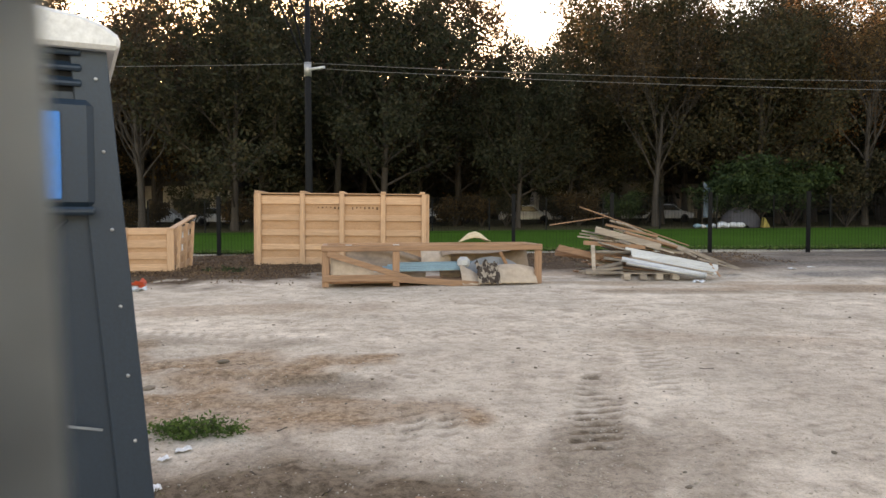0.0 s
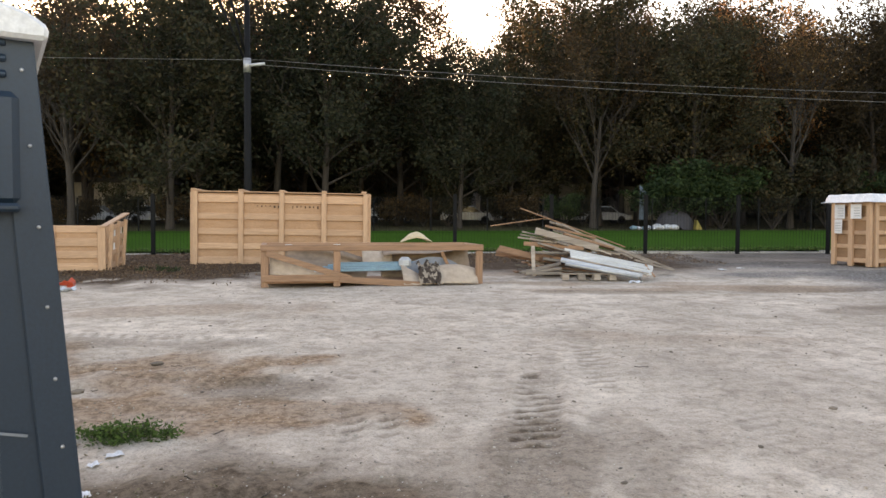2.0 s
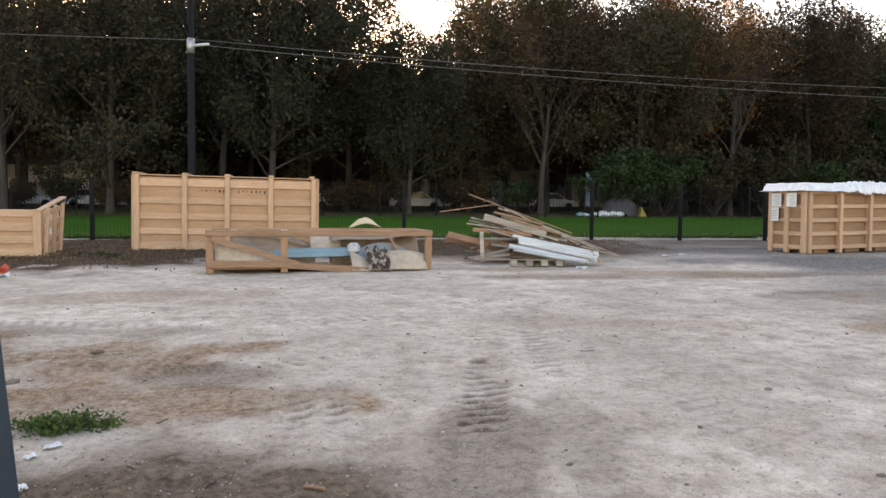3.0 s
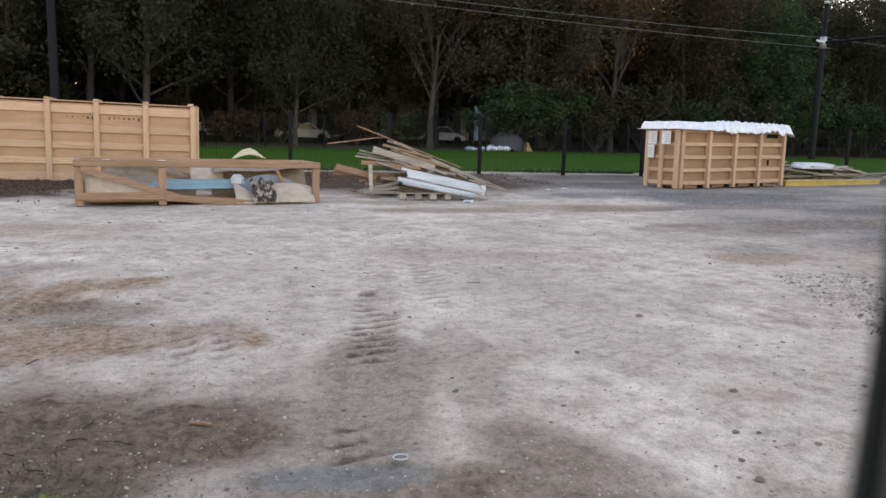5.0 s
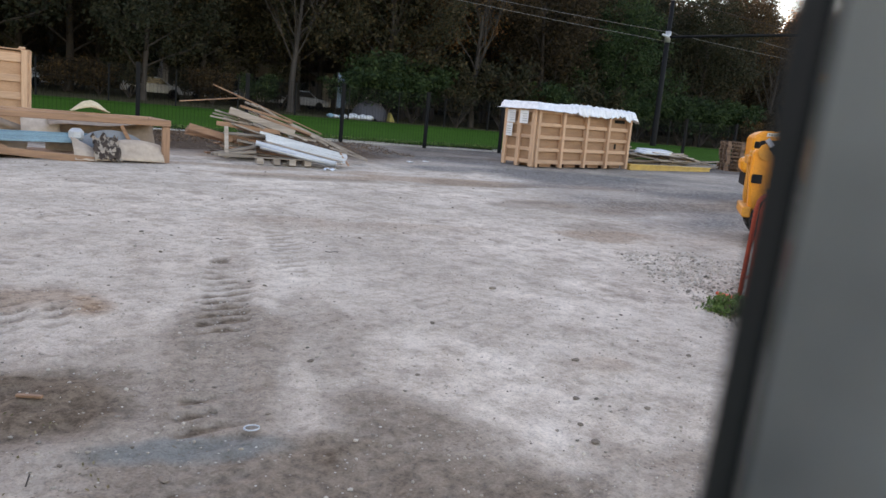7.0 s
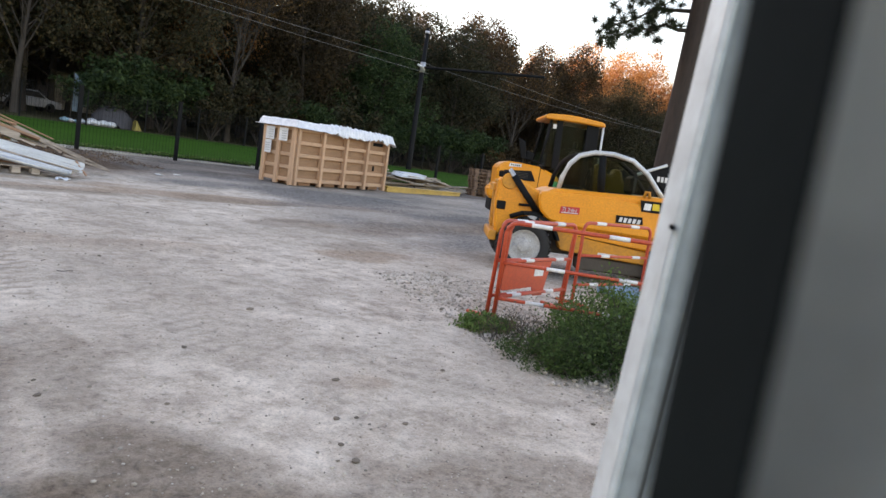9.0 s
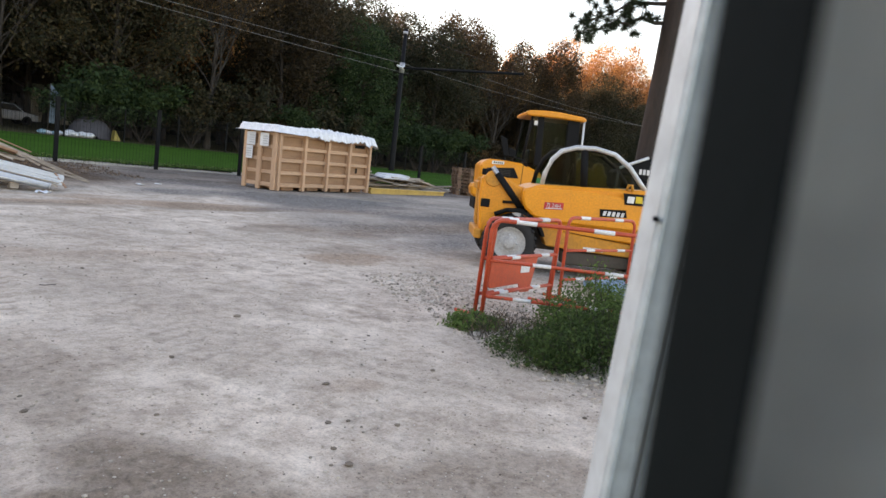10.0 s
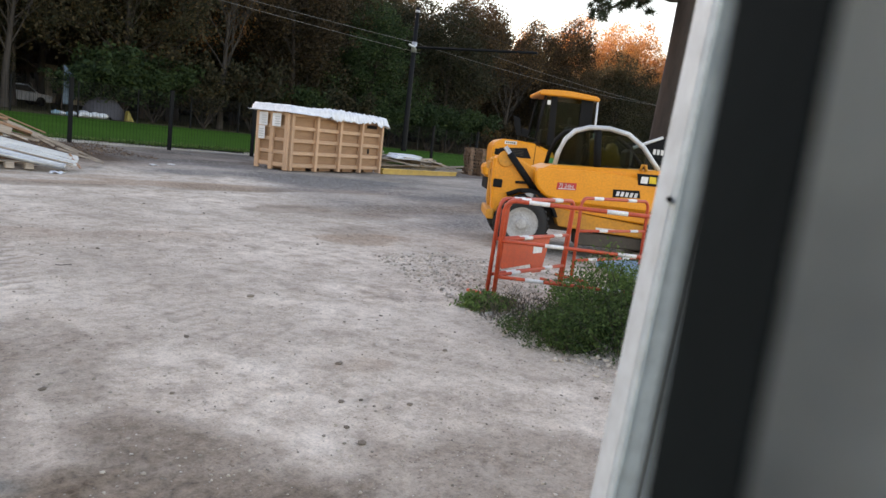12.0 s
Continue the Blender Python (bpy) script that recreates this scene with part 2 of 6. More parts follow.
def yard_line(lo, hi, step, grow_lo, grow_hi, end_lo, end_hi):
    mid = list(np.arange(lo, hi, step))
    s, a = step, []
    x = lo
    while x > end_lo:
        s *= grow_lo
        x -= s
        a.append(x)
    s, x, b = step, mid[-1], []
    while x < end_hi:
        s *= grow_hi
        x += s
        b.append(x)
    return np.array(a[::-1] + mid + b)


XL = yard_line(-4.0, 6.0, 0.04, 1.025, 1.022, -420, 420)
ys, y_step = [1.5], 0.026
while ys[-1] < 24:
    ys.append(ys[-1] + max(0.026, 0.0095 * ys[-1]))
while ys[-1] < 420:
    y_step = 0.22 if ys[-1] < 24.6 else y_step * 1.09
    ys.append(ys[-1] + y_step)
y_step = 0.03
while ys[0] > -420:
    y_step *= 1.12
    ys.insert(0, ys[0] - y_step)
YL = np.array(ys)
GX, GY = np.meshgrid(XL, YL)
earth_h = gz(GX, GY) + 0.05 * (fbm(GX, GY, 6.0) - 0.5) + 0.03 * (fbm(GX, GY, 1.1, 4) - 0.5)
near = smooth(30, 14, np.hypot(GX, GY))
earth_h += near * 0.014 * (fbm(GX, GY, 0.16, 3) - 0.5)
lump = smooth(0.6, 0.8, fbm(GX + 40, GY, 0.3, 3))
damp_tread_shade = np.zeros(GX.shape)
for pts, half, deep in TRACKS:
    d, run, side = along(GX, GY, pts)
    d = d + 0.05 * (fbm(GX, GY, 0.4) - 0.5)
    inside = smooth(half * 1.35, half * 0.85, d)
    lug = np.sin((run + side * 0.45) * 2 * math.pi / 0.17)
    patchy = smooth(0.25, 0.6, fbm(GX + 7, GY + 3, 0.5))
    earth_h += inside * deep * (-0.01 + 0.018 * smooth(-0.3, 0.5, lug) * patchy)
    earth_h += 0.012 * deep * smooth(0.09, 0.0, np.abs(d - half * 1.3))
    # Lug hollows are darkened in colour, standing in for the shade of their relief.
    damp_tread_shade = np.maximum(damp_tread_shade, inside * (0.1 + 0.62 * patchy * smooth(0.2, -0.7, lug) + 0.12 * smooth(0.4, 0.65, fbm(GX, GY, 1.2))) * min(1, deep))
berm = smooth(14.9, 17.4, GY + (fbm(GX, GY, 2.0) - 0.5) * 2.5) * smooth(23.5, 21.7, GY) * smooth(10, 6.0, GX)
left_earth = blob(GX, GY, -5.8, 16.9, 4.6, 3.2, 0, 0.5)
earth_h += (berm * 0.05 + left_earth * 0.03) * (0.5 + fbm(GX, GY, 0.45)) + 0.1 * (berm + 0.6 * left_earth) * (fbm(GX + 3, GY, 0.35) - 0.5)
soil = np.clip(1.15 * berm + 1.1 * left_earth * smooth(0.25, 0.45, fbm(GX, GY, 0.8)), 0, 1)
rough_left = blob(GX, GY, -1.5, 3.45, 1.9, 1.3, 10, 0.7)
earth_h += rough_left * 0.1 * (fbm(GX, GY, 0.22) - 0.5) + blob(GX, GY, -2.4, 6.6, 2.1, 0.9, -8, 0.7) * 0.12 * (fbm(GX, GY * 1.6, 0.3) - 0.5)
damp_tread_shade = np.clip(np.maximum.reduce([
    damp_tread_shade,
    0.62 * blob(GX, GY, 1.25, 2.3, 1.0, 0.7, 0, 0.9),
    0.5 * blob(GX, GY, 0.3, 2.7, 0.9, 0.6, 0, 0.9),
    0.34 * blob(GX, GY, 0.55, 3.9, 0.9, 0.85, 20, 0.6),
    0.8 * rough_left * (0.5 + 1.0 * fbm(GX, GY, 0.7)),
    0.48 * blob(GX, GY, 0.88, 4.1, 0.45, 2.0, -12.7, 0.7),
    0.3 * blob(GX, GY, 1.55, 4.6, 0.3, 1.7, -9, 0.8),
    0.55 * blob(GX, GY, 1.6, 3.0, 0.4, 0.7, 30, 0.8),
    0.35 * blob(GX, GY, -2.6, 8.2, 1.6, 0.5, -5, 0.9),
    0.5 * blob(GX, GY, -0.9, 6.1, 0.7, 0.5, 0, 0.6),
    0.4 * blob(GX, GY, 2.9, 1.9, 0.7, 0.5, 0, 0.6),
    0.35 * blob(GX, GY, 4.5, 12.6, 2.6, 0.35, -3, 0.8),
    0.5 * blob(GX, GY, 7.6, 10.4, 0.8, 0.3, 0, 0.8),
]), 0, 1)
ochre = np.clip(np.maximum.reduce([
    0.75 * blob(GX, GY, -2.9, 7.0, 1.9, 1.0, -5, 1.3) * (0.35 + 1.2 * fbm(GX, GY * 2, 0.6)), 0.7 * blob(GX, GY, -1.3, 5.4, 1.5, 0.6, 0, 1.3) * (0.35 + 1.2 * fbm(GX, GY * 2, 0.5)),
    0.5 * blob(GX, GY, 6.9, 7.5, 0.9, 0.45, 0, 1.3), 0.35 * blob(GX, GY, 3.2, 3.4, 0.35, 0.25, 0, 1.3),
    0.4 * blob(GX, GY, -3.0, 10.8, 2.6, 0.7, 0, 0.8), 0.5 * blob(GX, GY, 4.8, 12.9, 2.4, 0.4, 0, 0.8), 0.5 * blob(GX, GY, 8.6, 9.6, 0.7, 0.4, 0, 0.9)]), 0, 1)
edge = GX - (6.2 + 0.1 * GY) + 3.0 * (fbm(GX * 0.7, GY, 3.0) - 0.5)
foot_strip = smooth(16.4, 18.4, GY + 2.0 * (fbm(GX * 0.5, GY, 2.0) - 0.5)) * smooth(23.5, 22.2, GY) * smooth(5.0, 7.5, GX)
grey = np.clip(np.maximum.reduce([smooth(-0.4, 2.6, edge) * smooth(4.2, 6.0, GY), 0.95 * blob(GX, GY, 9.6, 16.4, 3.6, 2.2, 0, 0.6), 1.1 * foot_strip]) * (0.12 + 1.2 * fbm(GX * 0.55, GY, 1.5)), 0, 1)
streak = smooth(0.52, 0.66, fbm(GX * 0.28 + 5, GY, 1.0)) * smooth(6.5, 9.5, GY) * smooth(17.5, 15.0, GY)
ochre = np.clip(np.maximum(ochre, 0.55 * streak * smooth(-1, 4, GX)), 0, 1)
damp_tread_shade = np.clip(np.maximum(damp_tread_shade, 0.32 * smooth(1, 6, GX) * smooth(0.57, 0.68, fbm(GX * 0.35 + 31, GY + 12, 1.3)) * smooth(5.0, 8.0, GY) * smooth(18, 15.5, GY)), 0, 1)
damp_tread_shade = np.clip(np.maximum(damp_tread_shade, 0.16 * smooth(0.5, 0.66, fbm(GX + 9, GY + 21, 0.8)) * smooth(9.5, 7.0, GY)), 0, 1)
soil = np.maximum(soil, 0.55 * foot_strip * (0.3 + fbm(GX, GY, 0.7)))
stones = np.clip(smooth(0.3, 2.0, GX - (2.9 + 0.36 * GY)) * smooth(10.5, 7.5, GY), 0, 1)
blue = np.clip(0.8 * blob(GX, GY, 0.45, 3.02, 0.45, 0.13, -6, 0.5), 0, 1)
grass_in = np.clip(0.8 * blob(GX, GY, -1.2, 2.6, 0.9, 0.6, 0, 0.7) + smooth(40.4, 42.0, GY) * 0.35, 0, 1)
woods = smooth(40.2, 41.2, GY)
verts = np.stack([GX, GY, earth_h], -1).reshape(-1, 3)
nr, nc = GX.shape
idx = np.arange(nr * nc).reshape(nr, nc)
quads = np.stack([idx[:-1, :-1], idx[:-1, 1:], idx[1:, 1:], idx[1:, :-1]], -1).reshape(-1, 4)
me = bpy.data.meshes.new("ground")
me.vertices.add(len(verts))
me.vertices.foreach_set("co", verts.ravel())
me.loops.add(quads.size)
me.loops.foreach_set("vertex_index", quads.ravel())
me.polygons.add(len(quads))
me.polygons.foreach_set("loop_start", np.arange(0, quads.size, 4))
me.polygons.foreach_set("use_smooth", np.ones(len(quads), dtype=bool))
me.update()
for key, arr in (("damp_tread_shade", damp_tread_shade), ("ochre", ochre), ("grey", grey), ("stones", stones), ("soil", soil), ("blue", blue), ("mossy", grass_in), ("woods", woods)):
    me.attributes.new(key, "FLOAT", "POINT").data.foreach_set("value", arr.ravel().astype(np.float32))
ground = tagged(new("ground", me), "pale compacted dirt yard with moist patches and tyre treads shaded in colour", "ground", kind="structure")


def yard_z(x, y):
    """Height of the finished ground at a place."""
    i = min(max(int(np.searchsorted(XL, x)) - 1, 0), len(XL) - 2)
    j = min(max(int(np.searchsorted(YL, y)) - 1, 0), len(YL) - 2)
    a, b = (x - XL[i]) / (XL[i + 1] - XL[i]), (y - YL[j]) / (YL[j + 1] - YL[j])
    h = earth_h
    return float((h[j, i] * (1 - a) + h[j, i + 1] * a) * (1 - b) + (h[j + 1, i] * (1 - a) + h[j + 1, i + 1] * a) * b)


m, n, l, p = nodes_of("yard_dirt")
v = coords(n, l)
big, mid, fine, grit = noise_tex(n, l, v, 0.5, 5), noise_tex(n, l, v, 2.6, 6, 0.65), noise_tex(n, l, v, 17, 5, 0.7), noise_tex(n, l, v, 70, 3, 0.7)


def mask(key, lo=0.35, hi=0.65, spread=0.55):
    a = n.new("ShaderNodeAttribute")
    a.attribute_name = key
    s = scalar(n, l, "ADD", a.outputs["Fac"], scalar(n, l, "MULTIPLY", scalar(n, l, "SUBTRACT", mid, 0.5), spread))
    s = scalar(n, l, "MULTIPLY", s, 1.0)
    r = n.new("ShaderNodeMapRange")
    r.inputs[1].default_value, r.inputs[2].default_value = lo - 0.25, hi + 0.25
    l.new(s, r.inputs[0])
    return scalar(n, l, "MULTIPLY", r.outputs[0], scalar(n, l, "MINIMUM", scalar(n, l, "MULTIPLY", a.outputs["Fac"], 4.0), 1.0))


c = ramp(n, l, mid, ((0.32, (0.38, 0.315, 0.26)), (0.47, (0.57, 0.49, 0.41)), (0.62, (0.71, 0.625, 0.535))))
c = mix(n, l, ramp(n, l, big, ((0.4, (0, 0, 0)), (0.62, (0.7, 0.7, 0.7)))), c, (0.42, 0.36, 0.3))
c = mix(n, l, mask("ochre", 0.3, 0.55, 0.9), c, ramp(n, l, fine, ((0.3, (0.19, 0.118, 0.075)), (0.65, (0.42, 0.295, 0.2)))))
c = mix(n, l, mask("damp_tread_shade", 0.28, 0.5, 0.75), c, ramp(n, l, fine, ((0.3, (0.1, 0.074, 0.052)), (0.65, (0.22, 0.165, 0.12)))))
c = mix(n, l, mask("grey"), c, ramp(n, l, fine, ((0.3, (0.082, 0.076, 0.071)), (0.5, (0.18, 0.17, 0.16)), (0.7, (0.37, 0.35, 0.325)))))
c = mix(n, l, mask("blue"), c, (0.2, 0.212, 0.2))
c = mix(n, l, mask("soil"), c, ramp(n, l, fine, ((0.3, (0.028, 0.018, 0.012)), (0.68, (0.13, 0.085, 0.056)))))
c = mix(n, l, mask("mossy"), c, ramp(n, l, fine, ((0.35, (0.06, 0.06, 0.03)), (0.65, (0.15, 0.14, 0.075)))))
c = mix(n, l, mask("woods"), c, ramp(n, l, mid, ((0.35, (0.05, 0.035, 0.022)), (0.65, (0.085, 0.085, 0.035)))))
patch = noise_tex(n, l, v, 6.5, 6, 0.7)
c = mix(n, l, 0.5, c, mix(n, l, 1.0, c, ramp(n, l, patch, ((0.36, (0.62, 0.585, 0.55)), (0.5, (1, 1, 1)), (0.66, (1.17, 1.17, 1.16)))), "MULTIPLY"))
c = mix(n, l, 0.45, c, mix(n, l, 1.0, c, ramp(n, l, fine, ((0.3, (0.45, 0.43, 0.42)), (0.5, (1, 1, 1)), (0.8, (1.25, 1.25, 1.25)))), "MULTIPLY"))
c = mix(n, l, 0.55, c, mix(n, l, 1.0, c, ramp(n, l, grit, ((0.3, (0.55, 0.55, 0.55)), (0.5, (1, 1, 1)), (0.75, (1.3, 1.3, 1.3)))), "MULTIPLY"))
crumb = noise_tex(n, l, v, 31, 2, 0.5)
c = mix(n, l, scalar(n, l, "MULTIPLY", ramp(n, l, crumb, ((0.65, (0, 0, 0)), (0.69, (0.8, 0.8, 0.8)))), ramp(n, l, mid, ((0.42, (0.9, 0.9, 0.9)), (0.58, (0.15, 0.15, 0.15))))), c, (0.16, 0.122, 0.09))
cell = n.new("ShaderNodeTexVoronoi")
cell.inputs["Scale"].default_value = 38
l.new(v, cell.inputs["Vector"])
speck = ramp(n, l, cell.outputs["Distance"], ((0.16, (1, 1, 1)), (0.24, (0, 0, 0))))
sat = n.new("ShaderNodeSeparateColor")
l.new(cell.outputs["Color"], sat.inputs[0])
att = n.new("ShaderNodeAttribute")
att.attribute_name = "stones"
rare = scalar(n, l, "GREATER_THAN", sat.outputs[0], scalar(n, l, "SUBTRACT", 0.86, scalar(n, l, "MULTIPLY", att.outputs["Fac"], 0.6)))
c = mix(n, l, scalar(n, l, "MULTIPLY", scalar(n, l, "MULTIPLY", speck, rare), 0.8), c, ramp(n, l, sat.outputs[1], ((0.2, (0.24, 0.215, 0.19)), (0.5, (0.46, 0.425, 0.38)), (1.0, (0.66, 0.62, 0.56)))))
l.new(c, p.inputs["Base Color"])
p.inputs["Roughness"].default_value = 0.92
p.inputs["Specular IOR Level"].default_value = 0.12
hh = scalar(n, l, "ADD", scalar(n, l, "MULTIPLY", fine, 1.0), scalar(n, l, "MULTIPLY", grit, 0.5))
bump_to(n, l, p, hh, 0.85, 0.025)
me.materials.append(m)


def flat_grid(name, x0, x1, y0, y1, nx, ny, lift, material, wob=0.02):
    verts = [(x0 + (x1 - x0) * i / nx, y0 + (y1 - y0) * j / ny, 0) for j in range(ny + 1) for i in range(nx + 1)]
    verts = [(x, y, gz(x, y) + lift + wob * noise.noise((x * 0.4, y * 0.4, 0))) for x, y, _ in verts]
    faces = [(j * (nx + 1) + i, j * (nx + 1) + i + 1, (j + 1) * (nx + 1) + i + 1, (j + 1) * (nx + 1) + i) for j in range(ny) for i in range(nx)]
    return raw(name, verts, faces, material, None, True)


lawn_mat, n, l, p = nodes_of("lawn_turf")
v = coords(n, l)
c = ramp(n, l, noise_tex(n, l, v, 0.35, 5), ((0.35, (0.018, 0.07, 0.006)), (0.65, (0.034, 0.105, 0.01))))
c = mix(n, l, 0.5, c, ramp(n, l, noise_tex(n, l, v, 24, 4, 0.7), ((0.3, (0.011, 0.042, 0.004)), (0.7, (0.048, 0.125, 0.014)))))
l.new(c, p.inputs["Base Color"])
p.inputs["Roughness"].default_value = 0.95
p.inputs["Specular IOR Level"].default_value = 0.05
bump_to(n, l, p, noise_tex(n, l, v, 40, 3), 0.8, 0.04)
lawn = tagged(flat_grid("lawn", -140, 170, 22.55, 40.0, 124, 12, 0.09, lawn_mat), "short green turf strip between two fences", "lawn", kind="structure")


# ---- edging and fences ----
random.seed(11)
kerb = tagged(new("kerb"), "pale concrete edging along the fence foot", "kerb", kind="structure")
x = -30.0
while x < 60:
    b = boxed(x + 0.004, x + 0.99, 22.30, 22.38, gz(x, 22.3) - 0.12, gz(x, 22.3) + 0.085 + random.uniform(-0.035, 0.015))
    part("edging_stone", b, M["concrete"], kerb, bevel=0.01)
    x += 1.0


def fence_panel(width, high):
    """Welded wire panel: upright wires and a few doubled cross wires, one mesh."""
    verts, faces = [], []

    def bar(x0, x1, z0, z1, t):
        k = len(verts)
        verts.extend(((x0, -t, z0), (x1, -t, z0), (x1, t, z0), (x0, t, z0), (x0, -t, z1), (x1, -t, z1), (x1, t, z1), (x0, t, z1)))
        faces.extend(tuple(k + i for i in f) for f in ((0, 1, 5, 4), (1, 2, 6, 5), (2, 3, 7, 6), (3, 0, 4, 7)))

    step = 0.1
    for i in range(1, int(width / step)):
        bar(i * step - 0.0026, i * step + 0.0026, 0.06, high, 0.0026)
    for z in (0.1, 0.7, 1.3, high - 0.03):
        bar(0, width, z, z + 0.006, 0.003)
    return verts, faces


def fence(name, y, x0, count, step, high, post_r, label):
    f = tagged(new(name), label, "fence")
    pv = None
    for i in range(count + 1):
        px = x0 + i * step
        b = boxed(-post_r, post_r, -post_r * 0.8, post_r * 0.8, -0.3, high + 0.05)
        post = part("post", b, M["black_metal"], f, bevel=0.006)
        post.location = (px, y, gz(px, y))
        cap = part("post_cap", boxed(-post_r - 0.006, post_r + 0.006, -post_r, post_r, high + 0.05, high + 0.075), M["black_metal"], post)
        if i < count:
            if pv is None:
                pan = raw("wire_panel", *fence_panel(step, high), M["black_metal"], f)
                pv = pan.data
            else:
                pan = new("wire_panel", pv)
                pan.parent = f
            tagged(pan, kind="stuff")
            pan.matrix_basis = pose(px, y - post_r, gz(px, y)) @ Matrix(((1, 0, 0, 0), (0, 1, 0, 0), ((gz(px + step, y) - gz(px, y)) / step, 0, 1, 0), (0, 0, 0, 1)))
    return f


fence("fence", 22.0, 8.1 - 2.98 * 14, 27, 2.98, 1.78, 0.055, "black wire panel fence with square steel posts")
fence("fence", 40.2, -0.58 - 3.15 * 12, 38, 3.15, 1.8, 0.035, "black wire panel fence along the wood's edge")


# ---- masts and overhead wires ----
def mast(x, y, high, arm_z, arm_len, label, arm=True):
    t = thing("overhead_line_mast", pose(x, y, gz(x, y)), label, "mast", "overhead line masts")
    tube("pole", [(0, 0, -0.2), (0, 0, 0.3), (0, 0, high)], [0.24, 0.2, 0.13], M["black_metal"], t, 14)
    tube("base_flange", [(0, 0, 0.0), (0, 0, 0.08)], 0.34, M["black_metal"], t, 14)
    if arm:
        tube("cantilever", [(0, 0, arm_z), (arm_len * 0.28, -arm_len * 0.96, arm_z)], 0.09, M["black_metal"], t)
    if arm:
        tube("tie_rod", [(0, 0, high - 0.2), (arm_len * 0.27, -arm_len * 0.93, arm_z)], 0.018, M["bark"], t)
    tube("insulator", [(-0.12 if arm else 0.12, -0.09, arm_z), (-0.85 if arm else 0.9, -0.4, arm_z + 0.03)], 0.075, M["white_board"], t)
    tube("bracket", [(0, 0, arm_z + 0.35), (0, 0, arm_z - 0.35)], 0.19, M["galv"], t, 12)
    tube("clamp", [(0, 0, high - 0.35), (0, 0, high - 0.2)], 0.17, M["galv"], t, 12)
    return t


mast_a = mast(-6.75, 36.7, 12.5, 8.35, 5.0, "tall dark steel tram mast behind a crate", False)
mast_b = mast(35.55, 36.7, 9.8, 7.15, 8.9, "dark steel tram mast with a long side arm")
for sx, sz in ((-1, 0), (1, 0.3)):
    tube("stay", [(0.05 * sx, 0, 8.4), (-1.3 + sx * 0.35, -0.5, 12.4)], 0.06, M["black_metal"], mast_a)


wire_mat = mat("dull_wire", (0.2, 0.2, 0.2), None, 3, 30, 0.6, 0.3)


def wire(a, b, sag, r):
    pts = []
    for i in range(13):
        u = i / 12
        q = Vector(a).lerp(Vector(b), u)
        q.z -= sag * 4 * u * (1 - u)
        pts.append(q)
    w = tube("overhead_wire", pts, r, wire_mat, None, 5)
    return tagged(w, "thin grey overhead wire between masts", "wire", "overhead wires")


wire((-60, 33.2, 9.6), (-6.0, 36.2, 9.25), 0.5, 0.01)
wire((-6.0, 36.2, 9.25), (35.9, 36.4, 8.35), 0.35, 0.011)
wire((-6.0, 36.2, 9.0), (35.9, 36.4, 7.75), 0.3, 0.011)
wire((35.9, 36.4, 8.3), (82, 36.2, 8.9), 0.6, 0.011)
wire((39.6, 33.1, 8.2), (90, 33.0, 8.9), 0.8, 0.01)


# ---- trees ----
def branches(rs, p, d, length, r, depth, verts, faces, tips, spread, lift):
    """A limb that forks; the tips carry the leaves."""
    segs = 4
    pts, radii, q, e = [p], [r], Vector(p), Vector(d).normalized()
    for i in range(segs):
        e = (e + Vector((rs.uniform(-1, 1), rs.uniform(-1, 1), rs.uniform(-0.5, 1) * lift)) * 0.16).normalized()
        q = q + e * (length / segs)
        pts.append(q.copy())
        radii.append(r * (1 - 0.6 * (i + 1) / segs))
    tube_data(pts, radii, 6 if r > 0.06 else 4, verts, faces, False)
    if depth == 0:
        tips.extend(pts[2:])
        return
    if depth <= 2:
        tips.extend(pts[3:])
    for k in range(rs.randint(2, 3) + (1 if depth > 2 else 0)):
        at = pts[rs.choice((2, 3, 4))]
        nd = (e + Vector((rs.uniform(-1, 1), rs.uniform(-1, 1), rs.uniform(-0.5, 0.8))) * spread).normalized()
        branches(rs, at, nd, length * rs.uniform(0.55, 0.8), r * 0.5, depth - 1, verts, faces, tips, spread, lift)


def leaf_cloud(g, centres, per, spread, size):
    """Small bent leaf blades scattered round the given centres."""
    c = np.repeat(np.array(centres), per, axis=0)
    k = len(c)
    c = c + g.normal(0, 1, (k, 3)) * np.array(spread)
    u = g.normal(0, 1, (k, 3))
    u /= np.linalg.norm(u, axis=1, keepdims=True)
    w = np.cross(u, g.normal(0, 1, (k, 3)))
    w /= np.linalg.norm(w, axis=1, keepdims=True)
    s = size * g.uniform(0.5, 1.35, (k, 1))
    vs = np.stack([c - u * s, c - w * s * 0.45 + u * s * 0.1, c + u * s, c + w * s * 0.5 - u * s * 0.15], 1).reshape(-1, 3)
    fs = np.arange(k * 4).reshape(k, 4)
    return vs, fs


def quick_mesh(name, vs, fs, material):
    me = bpy.data.meshes.new(name)
    me.vertices.add(len(vs))
    me.vertices.foreach_set("co", np.asarray(vs, dtype=np.float32).ravel())
    me.loops.add(fs.size)
    me.loops.foreach_set("vertex_index", fs.ravel())
    me.polygons.add(len(fs))
    me.polygons.foreach_set("loop_start", np.arange(0, fs.size, fs.shape[1]))
    me.update()
    me.materials.append(material)
    return me


